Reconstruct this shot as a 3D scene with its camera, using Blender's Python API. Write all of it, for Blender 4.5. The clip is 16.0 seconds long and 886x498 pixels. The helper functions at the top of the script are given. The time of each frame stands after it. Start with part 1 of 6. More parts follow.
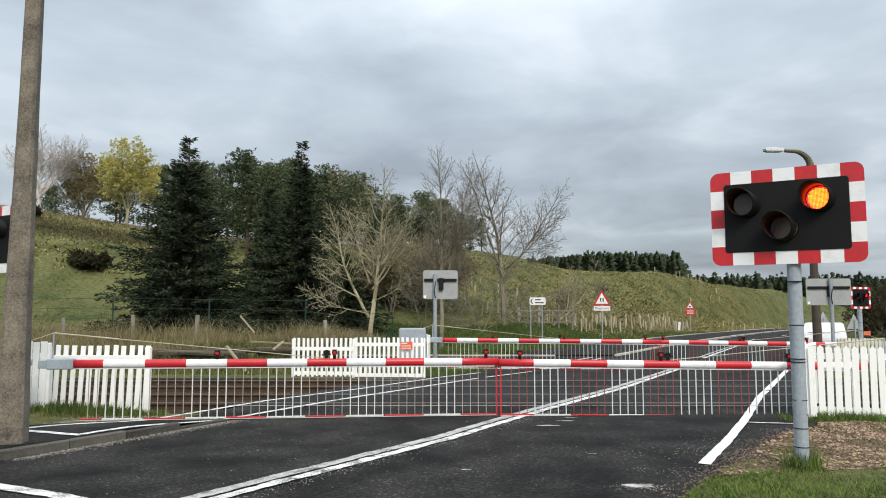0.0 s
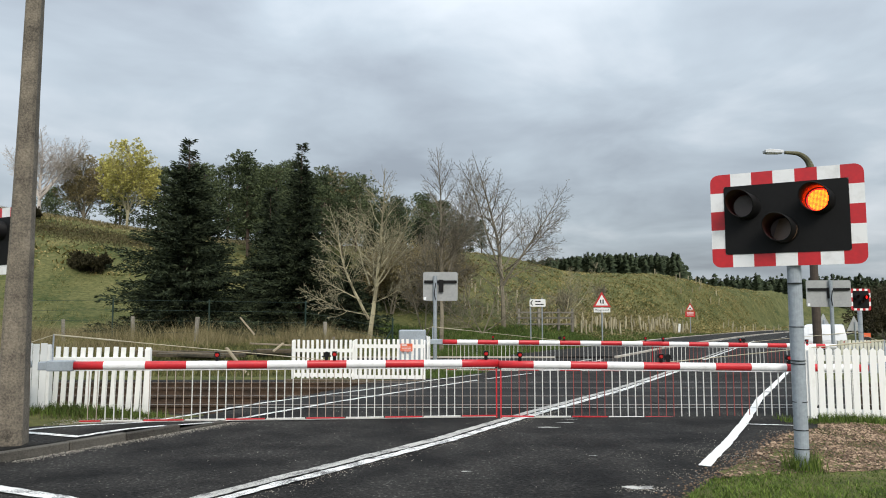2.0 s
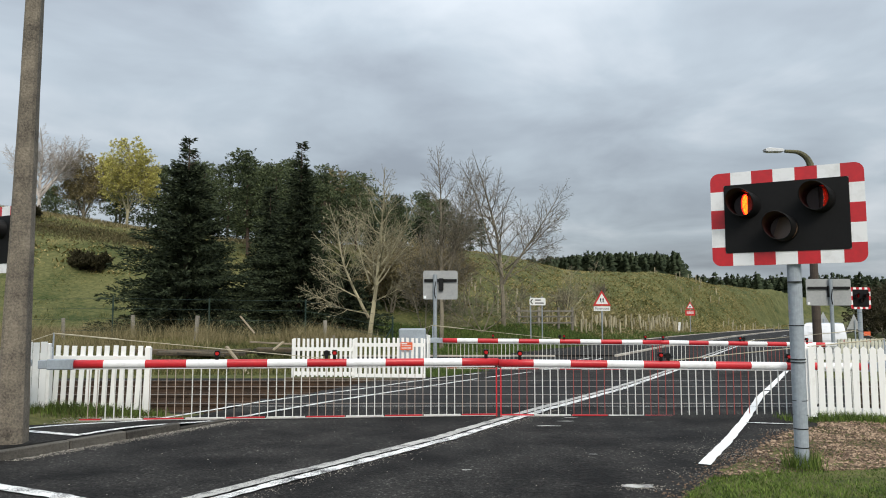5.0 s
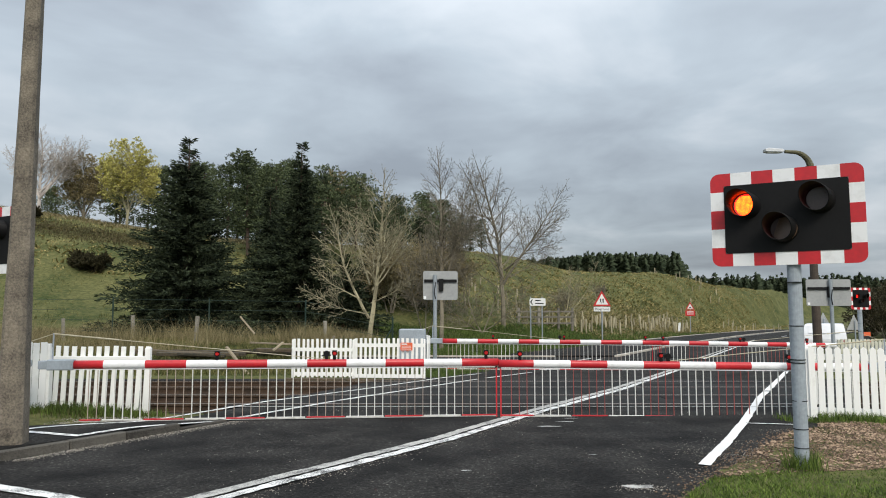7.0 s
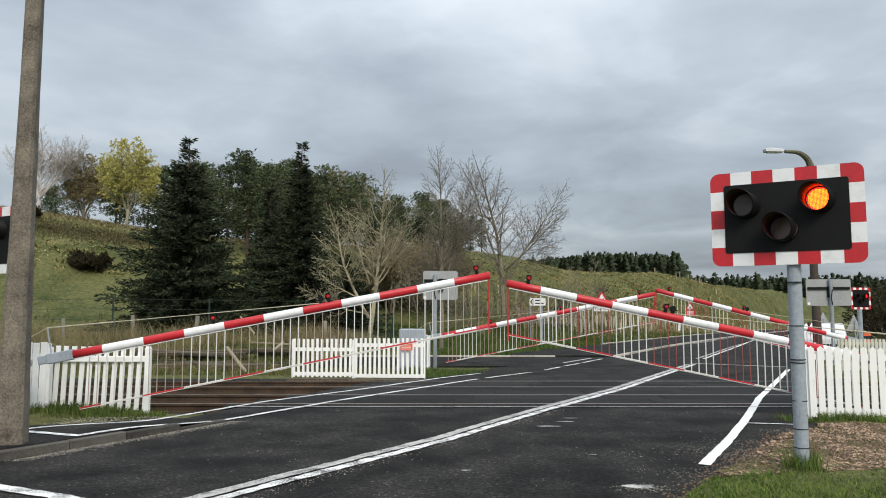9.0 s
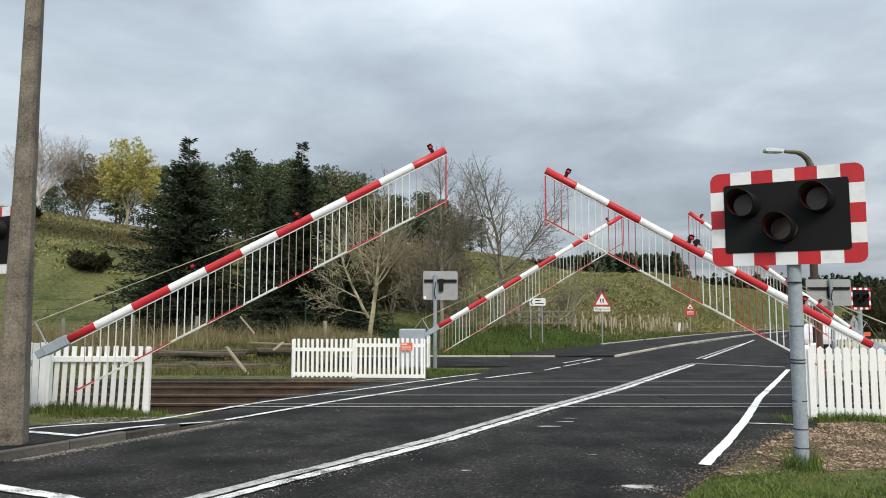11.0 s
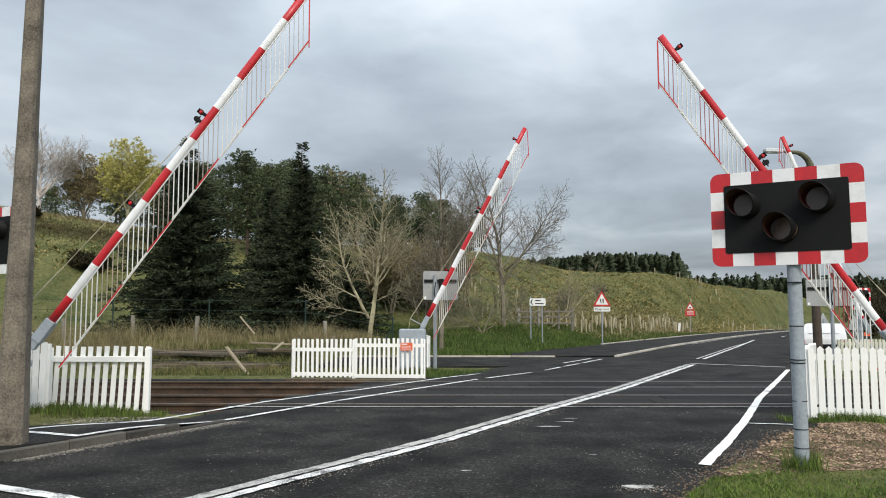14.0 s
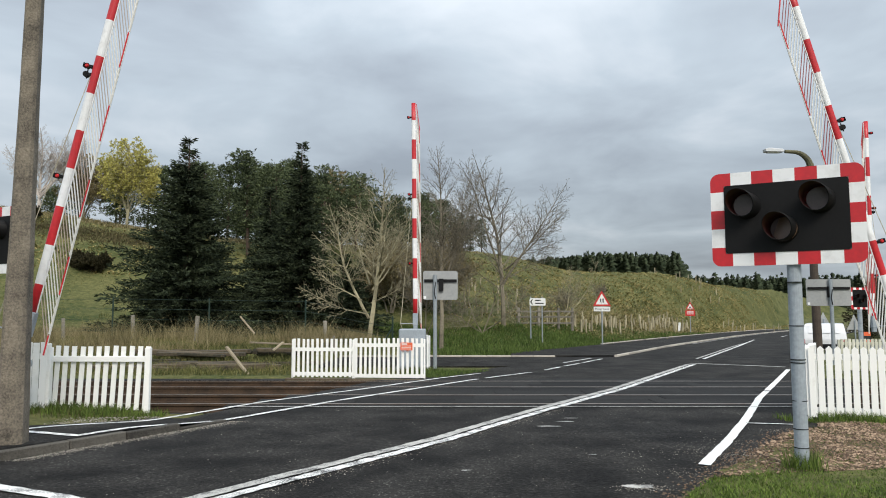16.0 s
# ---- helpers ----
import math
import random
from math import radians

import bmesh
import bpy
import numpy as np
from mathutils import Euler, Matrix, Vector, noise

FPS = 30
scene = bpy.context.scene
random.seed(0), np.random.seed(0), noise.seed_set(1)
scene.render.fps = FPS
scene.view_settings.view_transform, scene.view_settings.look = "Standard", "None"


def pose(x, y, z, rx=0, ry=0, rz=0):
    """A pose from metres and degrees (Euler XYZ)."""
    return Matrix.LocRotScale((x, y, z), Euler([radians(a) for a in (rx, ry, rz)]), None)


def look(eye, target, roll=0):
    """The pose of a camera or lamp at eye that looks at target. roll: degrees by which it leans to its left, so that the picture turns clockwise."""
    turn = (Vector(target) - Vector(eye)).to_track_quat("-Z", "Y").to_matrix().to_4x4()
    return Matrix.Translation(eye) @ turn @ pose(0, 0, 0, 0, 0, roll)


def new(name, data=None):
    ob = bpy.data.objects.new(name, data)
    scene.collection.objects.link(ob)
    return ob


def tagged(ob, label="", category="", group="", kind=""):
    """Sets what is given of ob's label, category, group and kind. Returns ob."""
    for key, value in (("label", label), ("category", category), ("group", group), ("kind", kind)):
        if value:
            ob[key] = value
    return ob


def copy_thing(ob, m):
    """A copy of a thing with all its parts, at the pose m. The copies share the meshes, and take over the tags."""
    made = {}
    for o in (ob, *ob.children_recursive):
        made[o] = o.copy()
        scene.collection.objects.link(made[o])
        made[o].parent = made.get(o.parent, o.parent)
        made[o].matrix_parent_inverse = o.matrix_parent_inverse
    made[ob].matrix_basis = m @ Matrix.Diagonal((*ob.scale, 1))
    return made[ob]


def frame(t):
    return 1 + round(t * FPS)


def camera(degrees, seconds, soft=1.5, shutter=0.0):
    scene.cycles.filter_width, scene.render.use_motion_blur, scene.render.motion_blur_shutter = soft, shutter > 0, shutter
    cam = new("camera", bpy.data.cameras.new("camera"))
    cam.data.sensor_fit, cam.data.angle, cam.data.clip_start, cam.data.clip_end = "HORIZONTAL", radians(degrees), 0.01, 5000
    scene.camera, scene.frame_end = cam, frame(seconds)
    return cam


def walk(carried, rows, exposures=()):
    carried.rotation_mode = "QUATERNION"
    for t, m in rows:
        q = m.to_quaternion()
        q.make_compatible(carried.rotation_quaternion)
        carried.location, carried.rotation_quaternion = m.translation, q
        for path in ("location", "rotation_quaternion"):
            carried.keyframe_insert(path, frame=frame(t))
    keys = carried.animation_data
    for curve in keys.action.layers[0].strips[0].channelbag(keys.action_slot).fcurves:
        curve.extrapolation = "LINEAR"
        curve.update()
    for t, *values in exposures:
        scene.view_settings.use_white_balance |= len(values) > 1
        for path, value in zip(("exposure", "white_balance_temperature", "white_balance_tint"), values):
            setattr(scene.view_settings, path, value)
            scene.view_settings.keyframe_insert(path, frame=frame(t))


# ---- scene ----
EYE = 1.47
LENS = 2 * math.degrees(math.atan(784 / 1250))
PITCH = math.degrees(math.atan(109 / 1250))
cam = camera(LENS, 16.0, soft=1.0)
# hand-held sway of the tilt, in degrees
SWAY = ((0, -0.055), (0.5, -0.06), (1.0, -0.07), (1.5, -0.14), (1.7, -0.05), (2.0, 0.085), (2.5, 0.085), (3.0, 0.06), (3.5, 0.0), (4.0, -0.05),
        (5.2, -0.02), (6.5, 0.0), (7.5, 0.015), (9.0, 0.0), (11.5, 0.01), (12.5, 0.0), (14.0, 0.015), (15.0, 0.03), (16.0, 0.0))
walk(cam, [(t, pose(0, 0, EYE, 90 + PITCH + d, 0, 0)) for t, d in SWAY],
     exposures=((0, 0.17), (1.0, 0.15), (4.0, 0.0), (9.0, 0.0), (11.5, 0.08), (16.0, 0.08)))

# ---- world, sun, exposure ----
SUN_HIGH, SUN_TURN = 42, 163          # degrees: height, and bearing clockwise from +y


def make_world():
    w = bpy.data.worlds.new("overcast_sky")
    scene.world = w
    w.use_nodes = True
    t = w.node_tree
    t.nodes.clear()
    N, L = t.nodes.new, t.links.new

    def math_node(op, a, b=None):
        n = N("ShaderNodeMath")
        n.operation = op
        for k, v in enumerate((a, b)):
            if v is None:
                continue
            if isinstance(v, (int, float)):
                n.inputs[k].default_value = v
            else:
                L(v, n.inputs[k])
        return n.outputs[0]

    sky = N("ShaderNodeTexSky")
    sky.sky_type, sky.sun_disc = "NISHITA", False
    sky.sun_elevation, sky.sun_rotation = radians(SUN_HIGH), radians(SUN_TURN)
    sky.air_density, sky.dust_density = 1.2, 2.5
    co = N("ShaderNodeTexCoord")
    sep = N("ShaderNodeSeparateXYZ")
    L(co.outputs["Generated"], sep.inputs[0])
    up = math_node("MAXIMUM", sep.outputs[2], 0.0)
    deep = math_node("ADD", up, 0.16)
    plane = N("ShaderNodeCombineXYZ")
    L(math_node("DIVIDE", sep.outputs[0], deep), plane.inputs[0])
    L(math_node("DIVIDE", sep.outputs[1], deep), plane.inputs[1])

    def cloud(scale, detail, warp, off):
        m = N("ShaderNodeMapping")
        m.inputs["Location"].default_value = off
        L(plane.outputs[0], m.inputs[0])
        n = N("ShaderNodeTexNoise")
        n.inputs["Scale"].default_value, n.inputs["Detail"].default_value = scale, detail
        n.inputs["Roughness"].default_value, n.inputs["Distortion"].default_value = 0.52, warp
        L(m.outputs[0], n.inputs[0])
        return n.outputs[0]

    big, small = cloud(0.62, 5, 0.25, (-12.11, 12.33, 0)), cloud(1.5, 6, 0.35, (-0.45, 19.55, 0))
    both = math_node("ADD", math_node("MULTIPLY", big, 0.60), math_node("MULTIPLY", small, 0.40))
    ramp = N("ShaderNodeValToRGB")
    e = ramp.color_ramp.elements
    e[0].position, e[0].color = 0.37, (0.335, 0.378, 0.436, 1)
    e[1].position, e[1].color = 0.63, (0.755, 0.805, 0.860, 1)
    mid = ramp.color_ramp.elements.new(0.50)
    mid.color = (0.498, 0.568, 0.634, 1)
    L(both, ramp.inputs[0])
    # an overcast sky is brightest overhead
    lift = math_node("ADD", 0.64, math_node("MULTIPLY", math_node("POWER", up, 1.1), 1.5))
    scale = N("ShaderNodeVectorMath")
    scale.operation = "SCALE"
    L(ramp.outputs[0], scale.inputs[0])
    L(lift, scale.inputs["Scale"])
    b1, b2, add, out = N("ShaderNodeBackground"), N("ShaderNodeBackground"), N("ShaderNodeAddShader"), N("ShaderNodeOutputWorld")
    L(sky.outputs[0], b1.inputs[0])
    b1.inputs[1].default_value = 0.012
    L(scale.outputs[0], b2.inputs[0])
    b2.inputs[1].default_value = 1.0
    L(b1.outputs[0], add.inputs[0])
    L(b2.outputs[0], add.inputs[1])
    L(add.outputs[0], out.inputs[0])


make_world()
sun = new("sun", bpy.data.lights.new("sun", "SUN"))
sun.data.energy, sun.data.angle, sun.data.color = 2.6, radians(24), (1.0, 0.93, 0.82)
a, h = radians(SUN_TURN), radians(SUN_HIGH)
sun.matrix_world = look((60 * math.sin(a) * math.cos(h), 60 * math.cos(a) * math.cos(h), 60 * math.sin(h)), (0, 0, 0))


# ---- materials ----
def mat(name, color, rough=0.7, metal=0.0, other=None, grain=40.0, stain=1.5, amount=0.5, bump=0.15, depth=0.01, spec=0.5, island=0.0, obrand=0.0, glow=0.0, lo=0.35, hi=0.65):
    m = bpy.data.materials.new(name)
    m.use_nodes = True
    t = m.node_tree
    N, L = t.nodes.new, t.links.new
    p = t.nodes["Principled BSDF"]
    p.inputs["Roughness"].default_value, p.inputs["Metallic"].default_value = rough, metal
    p.inputs["Specular IOR Level"].default_value = spec
    co = N("ShaderNodeTexCoord")
    g, s = N("ShaderNodeTexNoise"), N("ShaderNodeTexNoise")
    for n, sc, det in ((g, grain, 6), (s, stain, 5)):
        n.inputs["Scale"].default_value, n.inputs["Detail"].default_value = sc, det
        n.inputs["Roughness"].default_value = 0.6
        L(co.outputs["Object"], n.inputs[0])
    add = N("ShaderNodeMath")
    add.operation = "MULTIPLY_ADD"
    add.inputs[1].default_value, add.inputs[2].default_value = 0.5, 0.0
    L(g.outputs[0], add.inputs[0])
    add2 = N("ShaderNodeMath")
    add2.operation = "MULTIPLY_ADD"
    add2.inputs[1].default_value = 0.5
    L(s.outputs[0], add2.inputs[0])
    L(add.outputs[0], add2.inputs[2])
    val = add2.outputs[0]
    for kind, amt in (("ShaderNodeNewGeometry", island), ("ShaderNodeObjectInfo", obrand)):
        if amt:
            r, k = N(kind), N("ShaderNodeMath")
            k.operation = "MULTIPLY_ADD"
            k.inputs[1].default_value = amt
            L(r.outputs["Random Per Island" if island and kind == "ShaderNodeNewGeometry" else "Random"], k.inputs[0])
            sub = N("ShaderNodeMath")
            sub.operation = "SUBTRACT"
            L(val, sub.inputs[0])
            sub.inputs[1].default_value = amt / 2
            L(sub.outputs[0], k.inputs[2])
            val = k.outputs[0]
    ramp = N("ShaderNodeValToRGB")
    e = ramp.color_ramp.elements
    if other is None:
        other = tuple(c * (1 - amount) for c in color)
    e[0].position, e[0].color = lo, (*other, 1)
    e[1].position, e[1].color = hi, (*color, 1)
    L(val, ramp.inputs[0])
    L(ramp.outputs[0], p.inputs["Base Color"])
    if bump:
        b = N("ShaderNodeBump")
        b.inputs["Strength"].default_value, b.inputs["Distance"].default_value = bump, depth
        L(g.outputs[0], b.inputs["Height"])
        L(b.outputs[0], p.inputs["Normal"])
    if glow:
        L(ramp.outputs[0], p.inputs["Emission Color"])
        p.inputs["Emission Strength"].default_value = glow
    return m


def make_asphalt():
    """Dark binder with pale stone chips worn clear of it, and broad worn and patched areas."""
    m = mat("asphalt", (0.031, 0.0292, 0.0267), 0.85, other=(0.005, 0.0047, 0.0045), grain=32, stain=1.1, bump=0.9, depth=0.016, spec=0.16, lo=0.42, hi=0.62)
    t = m.node_tree
    N, L = t.nodes.new, t.links.new
    p = t.nodes["Principled BSDF"]
    base = p.inputs["Base Color"].links[0].from_socket
    co = N("ShaderNodeTexCoord")
    chip, worn, lot = N("ShaderNodeTexVoronoi"), N("ShaderNodeTexNoise"), N("ShaderNodeTexNoise")
    chip.inputs["Scale"].default_value = 62
    worn.inputs["Scale"].default_value, worn.inputs["Detail"].default_value = 1.1, 4
    lot.inputs["Scale"].default_value, lot.inputs["Detail"].default_value = 22, 4
    for n in (chip, worn, lot):
        L(co.outputs["Object"], n.inputs["Vector"])
    stone, share_, spots, mix = N("ShaderNodeMapRange"), N("ShaderNodeMapRange"), N("ShaderNodeMapRange"), N("ShaderNodeMix")
    sep = N("ShaderNodeSeparateColor")
    L(chip.outputs["Color"], sep.inputs[0])
    for n, src, lo, hi, top in ((stone, sep.outputs[0], 0.70, 1.0, 1.0), (share_, worn.outputs[0], 0.34, 0.66, 0.85), (spots, lot.outputs[0], 0.42, 0.62, 1.0)):
        n.inputs["From Min"].default_value, n.inputs["From Max"].default_value, n.inputs["To Max"].default_value = lo, hi, top
        L(src, n.inputs["Value"])
    k, k2 = N("ShaderNodeMath"), N("ShaderNodeMath")
    k.operation = k2.operation = "MULTIPLY"
    L(stone.outputs[0], k.inputs[0])
    L(share_.outputs[0], k.inputs[1])
    L(k.outputs[0], k2.inputs[0])
    L(spots.outputs[0], k2.inputs[1])
    mix.data_type = "RGBA"
    L(k2.outputs[0], mix.inputs["Factor"])
    L(base, mix.inputs["A"])
    mix.inputs["B"].default_value = (0.17, 0.163, 0.15, 1)
    L(mix.outputs["Result"], p.inputs["Base Color"])
    return m


M_ASPHALT = make_asphalt()
M_DECK = mat("rubber_deck", (0.025, 0.0243, 0.0235), 0.8, other=(0.008, 0.008, 0.008), grain=90, stain=0.9, bump=0.4, depth=0.006, obrand=0.3, spec=0.16)
M_THICKPAINT = mat("thick_road_paint", (0.82, 0.82, 0.80), 0.6, other=(0.30, 0.30, 0.29), grain=90, stain=9, bump=0.6, depth=0.006, lo=0.30, hi=0.42)
M_PAINT = mat("worn_road_paint", (0.80, 0.80, 0.78), 0.6, other=(0.09, 0.09, 0.088), grain=70, stain=6, bump=0.4, depth=0.004, lo=0.42, hi=0.51)
M_OLDPAINT = mat("old_road_paint", (0.50, 0.49, 0.46), 0.7, other=(0.06, 0.06, 0.06), grain=80, stain=5, bump=0.3, depth=0.003, lo=0.40, hi=0.52)
M_KERB = mat("kerb_concrete", (0.125, 0.115, 0.098), 0.9, other=(0.026, 0.023, 0.019), grain=70, stain=2, bump=0.5, obrand=0.15)
M_PALEKERB = mat("pale_kerb_concrete", (0.50, 0.46, 0.40), 0.9, other=(0.26, 0.235, 0.2), grain=40, stain=2, bump=0.3, obrand=0.2)
M_CONCRETE = mat("pole_concrete", (0.25, 0.215, 0.165), 0.9, other=(0.055, 0.047, 0.038), grain=45, stain=3.5, bump=0.7, depth=0.015, lo=0.36, hi=0.62)
M_WHITE = mat("white_paint", (0.90, 0.90, 0.875), 0.5, other=(0.74, 0.74, 0.69), grain=14, stain=2.5, bump=0.08, obrand=0.14, lo=0.22, hi=0.45)
M_CREAM = mat("grubby_white_paint", (0.70, 0.69, 0.60), 0.6, other=(0.42, 0.42, 0.33), grain=14, stain=3, bump=0.1, obrand=0.25)
M_RED = mat("barrier_red", (0.60, 0.022, 0.03), 0.38, other=(0.42, 0.02, 0.028), grain=18, stain=1.5, bump=0.03)
M_BOOMWHITE = mat("barrier_white", (0.82, 0.83, 0.84), 0.38, other=(0.62, 0.62, 0.62), grain=10, stain=1.6, bump=0.03, lo=0.28, hi=0.5)
M_BARRED = mat("red_bar_paint", (0.40, 0.07, 0.06), 0.5, other=(0.25, 0.09, 0.07), grain=20, stain=3, bump=0.05)
M_BARTAN = mat("thin_bar_paint", (0.50, 0.43, 0.37), 0.5, other=(0.33, 0.25, 0.2), grain=20, stain=3, bump=0.05)
M_BARWHITE = mat("white_bar_paint", (0.78, 0.78, 0.76), 0.45, other=(0.55, 0.54, 0.5), grain=20, stain=3, bump=0.03)
M_STAY = mat("yellowed_wire", (0.52, 0.48, 0.36), 0.6, other=(0.34, 0.30, 0.2), grain=20, stain=3, bump=0.0)
M_GREY = mat("grey_paint", (0.36, 0.41, 0.46), 0.5, other=(0.25, 0.28, 0.31), grain=30, stain=3, bump=0.06)
M_GALV = mat("galvanised_steel", (0.40, 0.44, 0.47), 0.45, 0.35, other=(0.25, 0.28, 0.31), grain=25, stain=2.5, bump=0.05)
M_SIGNBACK = mat("sign_back_grey", (0.36, 0.37, 0.37), 0.6, 0.0, other=(0.27, 0.28, 0.28), grain=12, stain=2, bump=0.03)
M_BLACK = mat("matt_black", (0.007, 0.007, 0.0075), 0.6, other=(0.004, 0.004, 0.0045), grain=30, stain=3, bump=0.05, spec=0.22)
# near black; the lamps' red glow inside the hoods is tinted into the colour
M_WELL = mat("lamp_well_red_tint", (0.028, 0.005, 0.005), 0.40, amount=0.3, bump=0.0, spec=0.35)
M_RUST = mat("rusty_steel", (0.080, 0.045, 0.024), 0.85, other=(0.016, 0.011, 0.007), grain=50, stain=3, bump=0.3, depth=0.004)
M_RAILHEAD = mat("rail_head_steel", (0.36, 0.33, 0.30), 0.40, 0.6, other=(0.22, 0.15, 0.11), grain=30, stain=2, bump=0.05)
M_SLEEPER = mat("old_timber", (0.115, 0.088, 0.056), 0.9, other=(0.03, 0.028, 0.018), grain=18, stain=4, bump=0.7, obrand=0.25, lo=0.38, hi=0.66)
M_PALEWOOD = mat("weathered_wood", (0.36, 0.30, 0.21), 0.85, other=(0.17, 0.14, 0.10), grain=25, stain=4, bump=0.4, obrand=0.25)
M_GREYWOOD = mat("grey_weathered_wood", (0.28, 0.26, 0.22), 0.9, other=(0.13, 0.12, 0.10), grain=25, stain=4, bump=0.4, obrand=0.3)
M_POLEWOOD = mat("creosoted_pole", (0.085, 0.065, 0.05), 0.85, other=(0.04, 0.03, 0.024), grain=40, stain=3, bump=0.4)
M_BALLAST = mat("ballast_stone", (0.062, 0.042, 0.027), 0.95, other=(0.011, 0.008, 0.006), grain=30, stain=2, bump=0.7, depth=0.04, island=0.3)
M_LEDRED = mat("red_led_array", (1.0, 0.085, 0.004), 0.4, other=(1.0, 0.055, 0.003), grain=60, stain=30, bump=0.0, glow=11.0, lo=0.4, hi=0.6)
M_LEDRIM = mat("red_glow_ring", (1.0, 0.014, 0.010), 0.4, amount=0.1, bump=0.0, glow=3.2)
M_REDGLOW = mat("red_marker_lens_lit", (0.50, 0.02, 0.02), 0.25, amount=0.2, bump=0.0, glow=0.12)
M_DIMLENS = mat("unlit_smoked_lens", (0.12, 0.085, 0.078), 0.3, other=(0.055, 0.042, 0.04), grain=220, stain=4, bump=0.3, depth=0.003)
M_AMBERLENS = mat("unlit_amber_lens", (0.17, 0.105, 0.07), 0.3, other=(0.08, 0.05, 0.034), grain=220, stain=4, bump=0.3, depth=0.003)


# ---- building helpers ----
def link(name, bm, material, parent=None, label="", smooth=False):
    me = bpy.data.meshes.new(name)
    bmesh.ops.recalc_face_normals(bm, faces=bm.faces[:])
    bm.to_mesh(me)
    bm.free()
    for m in material if isinstance(material, (list, tuple)) else (material,):
        me.materials.append(m)
    if smooth:
        me.polygons.foreach_set("use_smooth", [True] * len(me.polygons))
    ob = new(name, me)
    if parent:
        ob.parent = parent
    if label:
        tagged(ob, label)
    return ob


def part(name, bm, material, parent, label="", smooth=False):
    return link(name, bm, material, parent, label, smooth)


def share(name, data, parent, m, label=""):
    ob = new(name, data)
    ob.parent = parent
    ob.matrix_basis = m
    if label:
        tagged(ob, label)
    return ob


def thing(name, m, label, category, group="", kind=""):
    ob = new(name)
    ob.empty_display_size = 0.1
    ob.matrix_basis = m
    return tagged(ob, label, category, group, kind)


def raw(name, verts, faces, material, parent=None, smooth=False):
    me = bpy.data.meshes.new(name)
    me.from_pydata([tuple(v) for v in verts], [], [tuple(f) for f in faces])
    for m in material if isinstance(material, (list, tuple)) else (material,):
        me.materials.append(m)
    if smooth:
        me.polygons.foreach_set("use_smooth", [True] * len(me.polygons))
    me.update()
    ob = new(name, me)
    if parent:
        ob.parent = parent
    return ob


def box(bm, c, s, bevel=0.0, m=None, index=0):
    """A bevelled box with centre c and sizes s, moved by m."""
    r = bmesh.ops.create_cube(bm, size=1.0, matrix=Matrix.Translation(c) @ Matrix.Diagonal((*s, 1)))
    vs = r["verts"]
    fs = {f for v in vs for f in v.link_faces}
    if bevel:
        es = {e for v in vs for e in v.link_edges}
        b = bmesh.ops.bevel(bm, geom=list(es), offset=bevel, segments=1, affect="EDGES")
        fs = set(b["faces"]) | {f for f in fs if f.is_valid}
        vs = list({v for f in fs for v in f.verts})
    for f in fs:
        f.material_index = index
    if m is not None:
        bmesh.ops.transform(bm, matrix=m, verts=vs)
    return bm


def tube(bm, a, b, r1, r2=None, n=10, caps=True, index=0):
    """A tapered round bar from a to b."""
    a, b = Vector(a), Vector(b)
    r2 = r1 if r2 is None else r2
    q = (b - a).to_track_quat("Z", "Y").to_matrix().to_4x4()
    r = bmesh.ops.create_cone(bm, segments=n, radius1=r1, radius2=r2, depth=(b - a).length, cap_ends=caps, matrix=Matrix.Translation((a + b) / 2) @ q)
    for f in {f for v in r["verts"] for f in v.link_faces}:
        f.material_index = index
    return bm


def pipe(bm, pts, r, n=8):
    for a, b in zip(pts, pts[1:]):
        tube(bm, a, b, r, n=n)
    return bm


def prism(bm, outline, y0, y1, index=0):
    """An outline in x and z, drawn out along y."""
    lo = [bm.verts.new((x, y0, z)) for x, z in outline]
    hi = [bm.verts.new((x, y1, z)) for x, z in outline]
    fs = [bm.faces.new(lo), bm.faces.new(hi[::-1])]
    for k in range(len(lo)):
        j = (k + 1) % len(lo)
        fs.append(bm.faces.new((lo[k], hi[k], hi[j], lo[j])))
    for f in fs:
        f.material_index = index
    return bm


def rounded(w, h, r, n=5, cx=0.0, cz=0.0):
    pts = []
    for k, (sx, sz) in enumerate(((1, 1), (-1, 1), (-1, -1), (1, -1))):
        for i in range(n + 1):
            t = radians(90 * k + 90 * i / n)
            pts.append((cx + sx * (w / 2 - r) + r * math.cos(t), cz + sz * (h / 2 - r) + r * math.sin(t)))
    return pts


def B():
    return bmesh.new()


def smooth01(t):
    t = min(1.0, max(0.0, t))
    return t * t * (3 - 2 * t)


# ---- the lie of the land ----
FALL = 0.012                                   # the road falls away from the camera
ROAD_TURN = 29.5                               # degrees between the road and the y axis
RU = Vector((math.sin(radians(ROAD_TURN)), math.cos(radians(ROAD_TURN)), 0))
RV = Vector((RU.y, -RU.x, 0))                  # to the right of the road
RC = Vector((0.81, 10.74, 0))                  # a point of the centre line


def level(y):
    return -FALL * y if y < 120 else -FALL * 120


def bend(u):
    return 0.0009 * max(0.0, u - 40) ** 2


def along(u, v, dz=0.0):
    p = RC + RU * u + RV * (v + bend(u))
    return Vector((p.x, p.y, level(p.y) + dz))


def road_uv(x, y):
    d = Vector((x, y, 0)) - RC
    u = d.dot(RU)
    return u, d.dot(RV) - bend(u)


